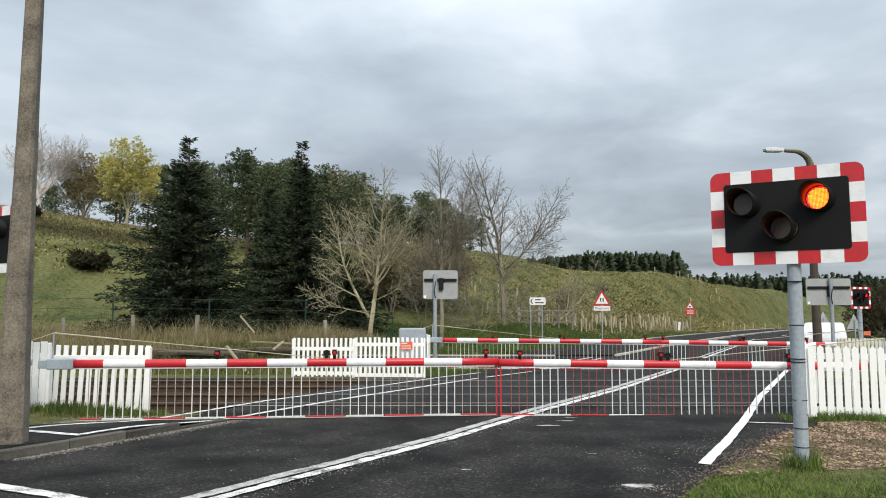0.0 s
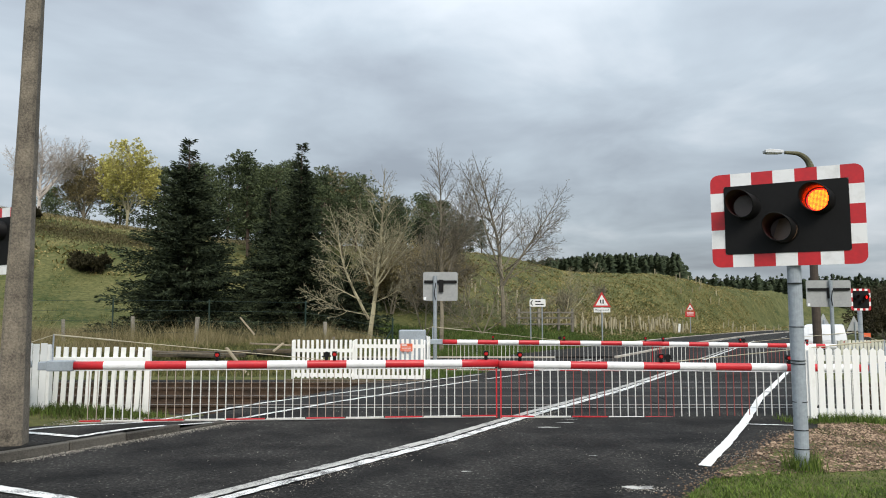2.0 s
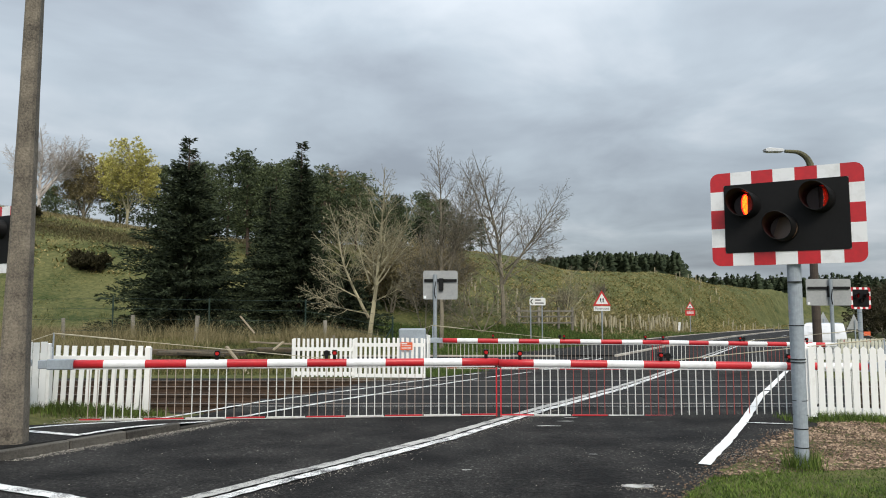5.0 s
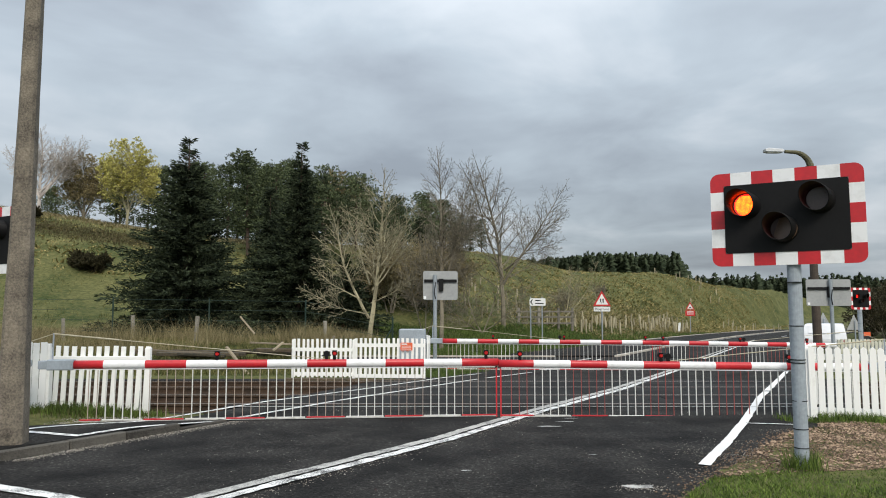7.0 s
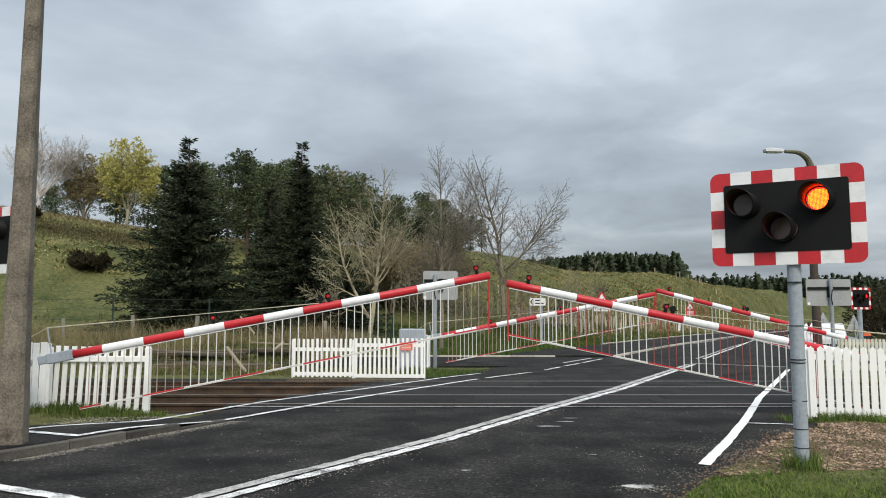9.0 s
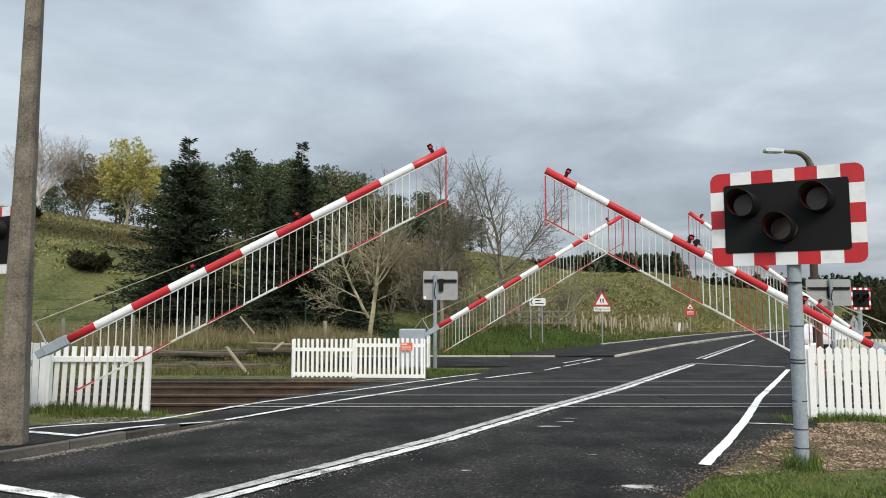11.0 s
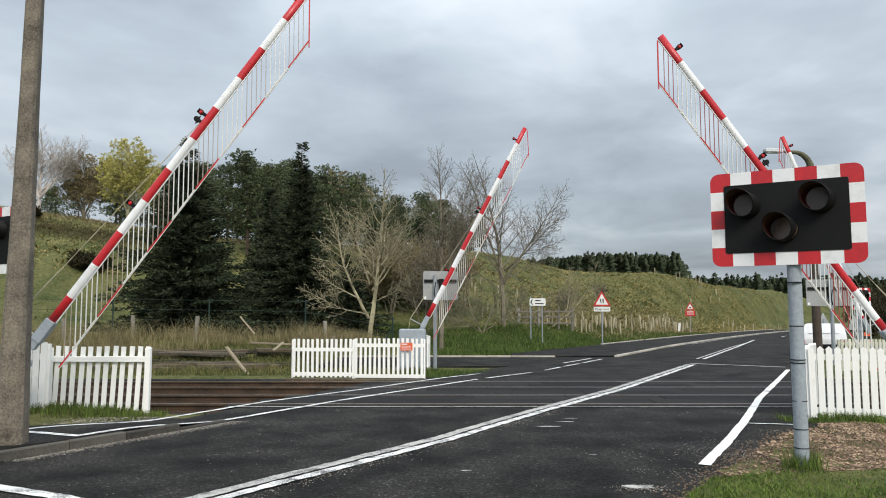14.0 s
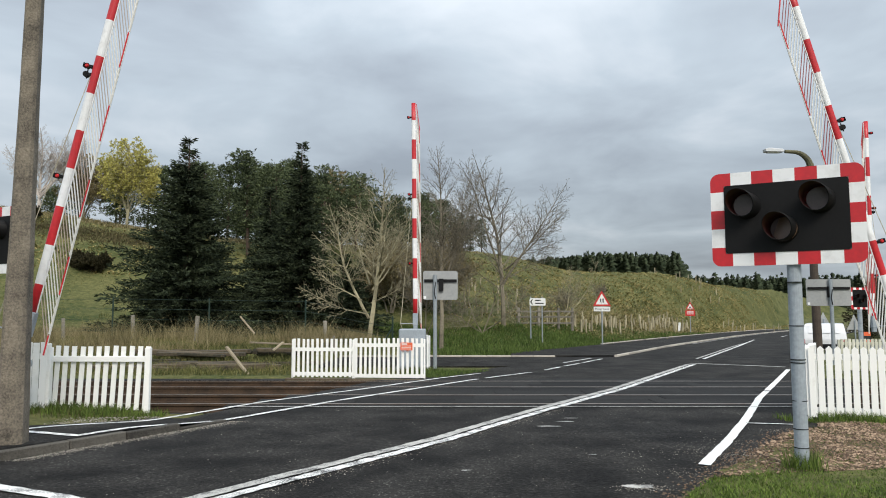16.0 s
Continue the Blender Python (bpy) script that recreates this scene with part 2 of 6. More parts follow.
CREST_X = (-80, -35, -24, -17, 0, 8, 15, 28, 43, 60, 90, 130, 200)
CREST_Y = (56, 56, 57, 59, 66, 75, 85, 95, 106, 130, 190, 265, 400)
CREST_Z = (11.5, 9.6, 8.0, 7.4, 7.2, 7.0, 6.2, 6.5, 5.9, 5.6, 6.8, 8.0, 8.0)
FOOT_X = (-80, -20, -6, 0, 6, 10, 20, 40, 60, 100, 200)
FOOT_Y = (25, 27, 31, 33, 38, 43, 57, 92, 126, 200, 380)


def land(x, y):
    """Height of the bare ground."""
    base = level(y)
    u, v = road_uv(x, y)
    z = base
    bumpy = 0.06 * noise.noise(Vector((x * 0.5, y * 0.5, 0))) + 0.25 * noise.noise(Vector((x * 0.11, y * 0.11, 3)))
    # the bank beyond the railway, then the hill
    if y > 18.4:
        w = smooth01((-v - 4.6) / 3.0) if y < 27.5 else smooth01((-v - 7.75) / (3.0 if y < 40 else min(11.0, 3.0 + 0.14 * (y - 40))))
        rise = 0.62 * smooth01((y - 19.0) / 9.0) * smooth01((1.5 - x) / 6.0) + 0.35 * smooth01((y - 28.2) / 6) * smooth01((x + 2) / 4)
        fy, cy, cz = np.interp(x, FOOT_X, FOOT_Y), np.interp(x, CREST_X, CREST_Y), np.interp(x, CREST_X, CREST_Z)
        t = (y - fy) / (cy - fy)
        hill = max(0.0, cz - base - rise) * smooth01(t) if t < 1 else max(0.0, cz - base - rise - 0.03 * (y - cy))
        hill *= 0.55 + 0.45 * min(1.0, max(0.0, t)) if t < 1 else 1
        far = smooth01((480 - y) / 80)
        z = base + w * ((rise + hill) * far + bumpy * smooth01((y - 20) / 8))
    # the track bed
    bed = smooth01((y - 11.55) / 0.5) * smooth01((18.3 - y) / 0.7)
    z -= 0.24 * bed
    # under the road
    if -5.2 < v < (4.6 if y > 10.6 else np.interp(u, (-5.0, -2.1, 0.5, 1.2), (3.24, 3.52, 3.88, 4.2))):
        z = min(z, base - 0.06)
    if y > 28.0 and -7.9 < v < 0 and (x > 2.6 or v > -5.2):
        z = min(z, base - 0.05)
    if 20 < y < 28.3 and -4.2 < x < 9:
        z = min(z, base - 0.06)
    # verges near the camera
    if y < 11.6:
        if v > 3.2:
            z += 0.02 + 0.02 * noise.noise(Vector((x * 1.3, y * 1.3, 7))) 
        if v < -5.2:
            z += 0.08 * smooth01((-v - 5.2) / 1.2)
    return z


M_GRASS = mat("rough_grass", (0.150, 0.142, 0.056), 0.95, other=(0.034, 0.052, 0.014), grain=4.5, stain=0.32, bump=0.9, depth=0.12, spec=0.15, lo=0.38, hi=0.62)


def make_ground():
    xs = np.concatenate([np.linspace(-400, -90, 12), np.linspace(-80, -21, 44), np.linspace(-20, 22, 130), np.linspace(22.6, 62, 62), np.linspace(64, 112, 24), np.linspace(125, 500, 12)])
    ys = np.concatenate([np.linspace(-60, -4, 10), np.linspace(-2, 40, 140), np.linspace(40.5, 112, 110), np.linspace(114, 132, 10), np.linspace(137, 300, 24), np.linspace(360, 1500, 10)])
    nx = len(xs)
    verts = [(x, y, land(x, y)) for y in ys for x in xs]
    faces = [(j * nx + i, j * nx + i + 1, (j + 1) * nx + i + 1, (j + 1) * nx + i) for j in range(len(ys) - 1) for i in range(nx - 1)]
    ob = raw("ground", verts, faces, M_GRASS, smooth=True)
    tagged(ob, "rough tussocky spring grass on rolling ground", "ground", kind="structure")


make_ground()


def sheet(name, outline, material, lift, label, kind="structure", thick=0.12, parent=None):
    """A slab whose top follows the fall of the road."""
    bm = B()
    top = [bm.verts.new((x, y, level(y) + lift)) for x, y in outline]
    low = [bm.verts.new((x, y, level(y) + lift - thick)) for x, y in outline]
    bm.faces.new(top)
    bm.faces.new(low[::-1])
    for k in range(len(top)):
        j = (k + 1) % len(top)
        bm.faces.new((top[k], low[k], low[j], top[j]))
    ob = link(name, bm, material, parent, "" if parent else label)
    if not parent:
        tagged(ob, label, name.split("_")[-1], kind=kind)
    return ob


def line(v0, v1, u0, u1, wob=0.0):
    """Outline of a marking on the road between two offsets from its axis."""
    n = max(2, int(abs(u1 - u0) / 0.5))
    us = [u0 + (u1 - u0) * k / n for k in range(n + 1)]
    f = lambda u, s: wob * noise.noise(Vector((u * 0.9, s, 1)))
    lo = [along(u, v0 + f(u, 0)) for u in us]
    hi = [along(u, v1 + f(u, 0.3)) for u in us]
    return [(p.x, p.y) for p in lo + hi[::-1]]


def strip_line(name, pts, width, material, label, lift=0.014, rise=None, rag=1.0):
    """A painted line through points on the road."""
    bm = B()
    prev = None
    fine = []
    for (x0, y0), (x1, y1) in zip(pts, pts[1:]):
        n = max(1, int(math.hypot(x1 - x0, y1 - y0) / (0.06 / rag)))
        fine += [(x0 + (x1 - x0) * k / n, y0 + (y1 - y0) * k / n) for k in range(n)]
    fine.append(pts[-1])
    for k, (x, y) in enumerate(fine):
        xa, ya = fine[max(0, k - 1)]
        xb, yb = fine[min(len(fine) - 1, k + 1)]
        d = Vector((xb - xa, yb - ya)).normalized()
        w = width / 2 * (1 + rag * (0.10 * noise.noise(Vector((x * 5, y * 5, 2))) + 0.16 * noise.noise(Vector((x * 9, y * 9, 8)))))
        sx = 0.010 * rag * noise.noise(Vector((x * 3, y * 3, 5)))
        lift = rise(x, y) if rise else lift
        a = bm.verts.new((x - d.y * (w + sx), y + d.x * (w + sx), level(y) + lift))
        b = bm.verts.new((x + d.y * (w - sx), y - d.x * (w - sx), level(y) + lift))
        if prev:
            bm.faces.new((prev[0], prev[1], b, a))
        prev = (a, b)
    ob = link(name, bm, material)
    tagged(ob, label, "road marking", kind="structure")
    return ob


def make_road():
    near = [along(-30, -4.0), along(-30, 3.3), along(-5.0, 3.36), along(-2.1, 3.64), along(0.5, 4.0), along(1.2, 4.3), along(9.5, 4.4), along(9.6, 3.7), along(19, 3.65),
            along(19, -3.75), along(4.5, -5.3), along(-1.0, -4.3), along(-3.3, -3.85)]
    sheet("road", [(p.x, p.y) for p in near], M_ASPHALT, 0.0, "dark worn asphalt road over the level crossing")
    us = [19, 40, 50, 60, 70, 80, 90, 100, 112, 125]
    far = [along(u, 3.6) for u in us] + [along(u, -3.6) for u in us[::-1]]
    sheet("road", [(p.x, p.y) for p in far], M_ASPHALT, 0.0, "dark worn asphalt road leading away from the crossing")
    sheet("side_road", [(-4.0, 22.6), (3.0, 22.6), (6.2, 27.9), (-4.0, 27.9)], M_ASPHALT, -0.004, "dark asphalt mouth of a side road beside the crossing")


make_road()


# ---- road markings ----
def offset_pts(pts, d):
    out = []
    for k, (x, y) in enumerate(pts):
        xa, ya = pts[max(0, k - 1)]
        xb, yb = pts[min(len(pts) - 1, k + 1)]
        n = Vector((xb - xa, yb - ya)).normalized()
        out.append((x + n.y * d, y - n.x * d))
    return out


def make_markings():
    centre = [(-4.5, 1.5), (-1.93, 5.98), (0.04, 8.93), (0.51, 9.8), (1.63, 11.73), (3.62, 14.99), (5.64, 18.71), (8.06, 23.2)]
    strip_line("centre_line", offset_pts(centre, 0.105), 0.125, M_PAINT, "white solid centre line painted on the asphalt", rag=1.7)
    strip_line("centre_line", offset_pts(centre, -0.075), 0.135, M_OLDPAINT, "faded white solid centre line painted on the asphalt", rag=1.5)
    strip_line("centre_line", [(9.61, 26.31), (15.5, 37.6), (22.07, 50.45)], 0.12, M_PAINT, "white centre line beyond the crossing")
    strip_line("centre_line", offset_pts([(9.61, 26.31), (15.5, 37.6), (19, 44)], -0.24), 0.10, M_OLDPAINT, "faded centre line beyond the crossing")
    for a in (56, 64, 72):
        p, q = along(a, -0.3), along(a + 4, -0.3)
        strip_line("centre_line", [(p.x, p.y), (q.x, q.y)], 0.12, M_PAINT, "white dash of the centre line beyond the crossing")
    strip_line("edge_line", [(2.63, 7.27), (3.53, 8.85), (4.39, 10.44), (5.87, 13.30), (8.0, 17.1), (10.04, 20.77)], 0.118, M_THICKPAINT, "thick white edge line over the crossing", rag=0.8)
    strip_line("edge_line", [(4.28, 10.16), (5.05, 9.98)], 0.06, M_PAINT, "thin white cross line beside the edge line")
    strip_line("stop_line", [(8.2, 23.7), (10.5, 21.9)], 0.16, M_OLDPAINT, "faded white stop line beyond the crossing")
    strip_line("stop_line", [(-4.3, 6.52), (-3.86, 6.32), (-3.23, 6.02), (-2.2, 5.45)], 0.14, M_PAINT, "white stop line in front of the crossing")
    ramp = lambda x, y: 0.100 * smooth01((10.6 - y) / 1.7) + 0.015
    strip_line("edge_line", [(-5.25, 8.83), (-4.75, 9.62), (-4.28, 10.28), (-3.16, 12.76), (-1.7, 14.99), (-0.06, 17.82), (1.01, 19.28)], 0.09, M_PAINT, "white outer line of the footway over the crossing", rise=ramp)
    strip_line("edge_line", [(-5.2, 8.8), (-4.28, 8.44), (-4.02, 8.92), (-3.62, 9.55), (-3.18, 10.42), (-1.88, 12.94), (-0.05, 16.0), (0.84, 17.49)], 0.10, M_PAINT, "white inner line of the footway over the crossing", rise=ramp)
    strip_line("edge_line", [(1.07, 17.82), (2.43, 19.69)], 0.10, M_PAINT, "white edge line over the crossing", lift=0.015)
    for a, b in (((2.94, 20.55), (3.6, 21.9)), ((3.75, 22.2), (4.5, 23.6)), ((4.7, 24.0), (5.86, 26.31))):
        strip_line("edge_line", [a, b], 0.10, M_PAINT, "white edge line dash by the side road", lift=0.015)
    strip_line("edge_line", [(4.05, 23.95), (5.55, 26.75)], 0.10, M_PAINT, "white give-way dash by the side road", lift=0.015)
    for side in (-3.3, 3.3):
        run = [along(u, side) for u in (34, 50, 65, 80, 100, 118)]
        strip_line("edge_line", [(p.x, p.y) for p in run], 0.10, M_OLDPAINT, "worn white edge line of the far road")


make_markings()


# ---- kerbs and footway ----
def kerb_run(name, pts, length, width, rise, label, drop=0.12, sink=None, material=M_PALEKERB):
    run = thing(name, Matrix(), label, "kerb", kind="structure")
    me = None
    for (x0, y0), (x1, y1) in zip(pts, pts[1:]):
        d = math.hypot(x1 - x0, y1 - y0)
        n = max(1, round(d / length))
        turn = math.atan2(y1 - y0, x1 - x0)
        for k in range(n):
            t = (k + 0.5) / n
            bm = box(B(), (0, 0, (rise - drop) / 2), (d / n - 0.012, width, rise + drop), 0.012)
            ob = part("kerb_stone", bm, material, run)
            x, y = x0 + (x1 - x0) * t, y0 + (y1 - y0) * t
            ob.matrix_basis = Matrix.Translation((x, y, level(y) + random.uniform(-0.004, 0.004) - (sink(y) if sink else 0))) @ Matrix.Rotation(turn, 4, "Z") @ Matrix.Rotation(math.atan(-FALL * math.sin(turn)) * -1, 4, "Y")
    return run


def make_kerbs():
    ramp = lambda x, y: 0.100 * smooth01((10.6 - y) / 1.7)
    bm = B()
    rows = []
    for k in range(13):
        t = k / 12
        xa, ya = -4.71 + 1.56 * t + 0.06 * math.sin(3 * t), 7.5 + 3.0 * t
        xb, yb = -6.6 + 2.3 * t, 8.0 + 2.75 * t
        rows.append([bm.verts.new((xa + (xb - xa) * q, ya + (yb - ya) * q, level(ya + (yb - ya) * q) + ramp(xa, ya + (yb - ya) * q) + 0.006 - (0.14 if q == 1.01 else 0))) for q in (0, 0.35, 0.7, 1.0)])
    for a, b in zip(rows, rows[1:]):
        for i in range(3):
            bm.faces.new((a[i], b[i], b[i + 1], a[i + 1]))
    tagged(link("footway", bm, M_ASPHALT), "dark asphalt footway ramp beside the concrete pole", "footway", kind="structure")
    kerb_run("kerb", [(-5.55, 6.0), (-4.68, 7.5), (-4.28, 8.2), (-3.93, 8.85), (-3.55, 9.6), (-3.18, 10.42)], 0.62, 0.13, 0.10, "worn concrete kerb stones beside the road", sink=lambda y: 0.102 * (1 - smooth01((10.6 - y) / 1.7)), material=M_KERB)
    kerb_run("kerb", [(-4.0, 27.98), (2.67, 27.98), (4.4, 27.98)], 0.9, 0.12, 0.055, "pale concrete kerb along the side road")
    # the path that leaves beside the far road
    us = (19.5, 30, 40, 55, 70, 85, 100)
    inner, outer = [along(u, -3.75) for u in us], [along(u, -7.5 + 0.0 * u) for u in us]
    pts = [(2.7, 28.06), (6.7, 28.06)] + [(p.x, p.y) for p in inner[1:]] + [(p.x, p.y) for p in outer[:0:-1]] + [(2.9, 30.6)]
    sheet("far_footway", pts, M_ASPHALT, 0.05, "dark asphalt footway beside the far road")
    kerb_run("kerb", [(6.76, 27.87)] + [(p.x, p.y) for p in inner[1:]], 2.2, 0.13, 0.075, "pale concrete kerb between far road and footway")
    kerb_run("kerb", [(p.x, p.y) for p in outer[1:]], 2.4, 0.16, 0.10, "pale concrete edging between footway and grass")


make_kerbs()


# ---- railway ----
RAILS_Y = (12.45, 13.885, 15.5, 16.935)


def make_railway():
    prof = [(-0.075, 0), (0.075, 0), (0.075, 0.012), (0.012, 0.03), (0.012, 0.105), (0.036, 0.115), (0.036, 0.15), (-0.036, 0.15), (-0.036, 0.115), (-0.012, 0.105), (-0.012, 0.03), (-0.075, 0.012)]
    for y in RAILS_Y:
        rail = thing("rail", pose(0, y, level(y) - 0.139), "rusty steel running rail with a worn bright head", "rail", "running rails", "structure")
        bm = B()
        for x0, x1 in ((-45, 45),):
            a = [bm.verts.new((x0, py, pz)) for py, pz in prof]
            b = [bm.verts.new((x1, py, pz)) for py, pz in prof]
            bm.faces.new(a), bm.faces.new(b)
            for k in range(len(a)):
                j = (k + 1) % len(a)
                f = bm.faces.new((a[k], b[k], b[j], a[j]))
                f.material_index = 1 if k == 6 else 0
        part("rail_bar", bm, (M_RUST, M_RAILHEAD), rail)
    for t in (0, 1):
        yc = (RAILS_Y[2 * t] + RAILS_Y[2 * t + 1]) / 2
        track = thing("sleepers", pose(0, yc, level(yc) - 0.16), "old dark timber sleepers under the rails", "sleepers", kind="structure")
        bm = box(B(), (0, 0, -0.065), (0.25, 2.5, 0.13), 0.01)
        first = part("sleeper", bm, M_SLEEPER, track)
        first.location = (-4.0, 0, 0)
        for k in range(1, 26):
            share("sleeper", first.data, track, pose(-4.0 - 0.68 * k, 0, random.uniform(-0.01, 0.01), 0, 0, random.uniform(-1, 1)))
    # ballast: loose stones over the bed
    rng = np.random.default_rng(5)
    vs, fs = [], []
    shape = np.array([(1, 0, 0), (-1, 0, 0), (0, 1, 0), (0, -1, 0), (0, 0, 1), (0, 0, -1)], float)
    tri = ((0, 2, 4), (2, 1, 4), (1, 3, 4), (3, 0, 4), (2, 0, 5), (1, 2, 5), (3, 1, 5), (0, 3, 5))
    for _ in range(9000):
        y = rng.uniform(11.7, 18.2)
        x = rng.uniform(-17, -1.2)
        if road_uv(x, y)[1] > -4.4:
            continue
        s = rng.uniform(0.018, 0.045)
        p = shape * s * rng.uniform(0.6, 1.3, (6, 3))
        b = len(vs)
        base = level(y) - 0.225 + (0.03 if not 12.2 < y < 17.2 else 0)
        vs.extend(p + (x, y, base + rng.uniform(0, 0.02)))
        fs.extend([(b + i, b + j, b + k) for i, j, k in tri])
    tagged(raw("ballast", vs, fs, M_BALLAST), "brown rust-stained track ballast stones", "ballast", kind="stuff")
    # the deck over the rails: panels between and outside them
    deck = thing("crossing_deck", Matrix(), "dark rubber and concrete panels laid between the rails", "crossing deck", kind="structure")
    rows = [(12.06, 12.36), (12.55, 13.16), (13.18, 13.80), (13.98, 14.68), (14.70, 15.41), (15.60, 16.2), (16.22, 16.85), (17.03, 17.62)]
    for r, (y0, y1) in enumerate(rows):
        ym = (y0 + y1) / 2
        xa = RC.x + (ym - RC.y) * math.tan(radians(ROAD_TURN)) - 5.35
        xb = RC.x + (ym - RC.y) * math.tan(radians(ROAD_TURN)) + 5.3
        n = 6
        for k in range(n):
            w = (xb - xa) / n
            bm = box(B(), (0, 0, -0.05), (w - 0.01, y1 - y0, 0.10), 0.006)
            ob = part("deck_panel", bm, M_DECK, deck)
            ob.matrix_basis = pose(xa + w * (k + 0.5), ym, level(ym) + 0.009 + random.uniform(-0.002, 0.002), random.uniform(-0.1, 0.1), random.uniform(-0.05, 0.05), 0)
    strip_line("deck_edge", [(-3.6, 12.02), (1.2, 12.02)], 0.05, M_OLDPAINT, "thin pale seam along the deck edge", lift=0.015)
    strip_line("deck_edge", [(1.2, 12.02), (6.2, 12.0)], 0.04, M_OLDPAINT, "thin pale seam along the deck edge", lift=0.015)


make_railway()


# ---- fences ----
def fence(pts, height, picket, gap, material, label, group, peaked=0.0, rails=(0.22, 0.78), lean=0.0, front=-1, foot=0.03, thick=0.085):
    """Pickets along a line of posts; pts: x, y of the corners."""
    f = thing("picket_fence", Matrix(), label, "fence", group)
    bm = B()
    h = height
    out = [(-picket / 2, 0), (picket / 2, 0), (picket / 2, h - peaked), (0, h), (-picket / 2, h - peaked)] if peaked else [(-picket / 2, 0), (picket / 2, 0), (picket / 2, h), (-picket / 2, h)]
    prism(bm, out, -0.009, 0.009)
    first = part("picket", bm, material, f)
    used = False
    for (x0, y0), (x1, y1) in zip(pts, pts[1:]):
        d = math.hypot(x1 - x0, y1 - y0)
        turn = math.degrees(math.atan2(y1 - y0, x1 - x0))
        n = max(2, round(d / (picket + gap)))
        nx, ny = -math.sin(radians(turn)) * front, math.cos(radians(turn)) * front
        for k in range(n):
            t = (k + 0.5) / n
            x, y = x0 + (x1 - x0) * t + nx * 0.035, y0 + (y1 - y0) * t + ny * 0.035
            m = pose(x, y, level(y) + foot + random.uniform(-0.008, 0.008), 0, random.uniform(-0.5, 0.5) + lean, turn)
            if not used:
                first.matrix_basis, used = m, True
            else:
                share("picket", first.data, f, m)
        for r in rails:
            zc = foot + h * r
            ym = (y0 + y1) / 2
            bm = box(B(), (0, 0, 0), (d, 0.04, 0.09), 0.004)
            ob = part("rail", bm, material, f)
            ob.matrix_basis = Matrix.Translation(((x0 + x1) / 2, ym, level(ym) + zc)) @ Matrix.Rotation(radians(turn), 4, "Z") @ Matrix.Rotation(math.atan(FALL * (y1 - y0) / d), 4, "Y")
        for x, y in ((x0, y0), (x1, y1)):
            bm = box(B(), (0, 0, h / 2 - 0.07), (thick, thick, h + 0.10), 0.008)
            ob = part("post", bm, material, f)
            ob.matrix_basis = pose(x - nx * 0.03, y - ny * 0.03, level(y) + foot, 0, 0, turn)
    return f


def make_fences():
    fence([(-6.28, 11.42), (-4.68, 11.36)], 1.01, 0.075, 0.055, M_WHITE, "white wooden picket fence panel beside the barrier", "white crossing fences", rails=(0.80,), lean=2.0, front=1)
    fence([(-6.62, 11.35), (-6.45, 11.05), (-6.17, 11.12)], 1.08, 0.09, 0.004, M_WHITE, "white close-boarded fence corner round the barrier machine", "white crossing fences", rails=(0.3, 0.8))
    fence([(-3.80, 17.98), (-2.25, 17.80)], 0.95, 0.062, 0.055, M_WHITE, "white wooden picket fence beside the track", "white crossing fences", rails=(0.08, 0.72), thick=0.045)
    fence([(-2.22, 17.80), (-0.46, 17.62)], 0.97, 0.062, 0.055, M_WHITE, "white wooden picket fence round the far barrier", "white crossing fences", rails=(0.04, 0.82), thick=0.045)
    fence([(-0.40, 20.0), (-0.55, 21.6)], 0.97, 0.062, 0.055, M_WHITE, "white wooden picket fence return beside the far barrier", "white crossing fences", rails=(0.04, 0.82), thick=0.045)
    fence([(5.42, 10.62), (7.6, 9.95)], 1.04, 0.085, 0.03, M_WHITE, "white pointed picket fence beside the barrier machine", "white crossing fences", peaked=0.04, rails=(0.1, 0.85))
    fence([(5.42, 10.80), (6.45, 12.4)], 1.04, 0.085, 0.03, M_WHITE, "white pointed picket fence return beside the barrier", "white crossing fences", peaked=0.04, rails=(0.1, 0.85))
    fence([(11.25, 20.2), (15.5, 19.9)], 0.88, 0.07, 0.035, M_CREAM, "grubby cream picket fence beyond the track", "white crossing fences", rails=(0.1, 0.85))


make_fences()


# ---- barriers ----


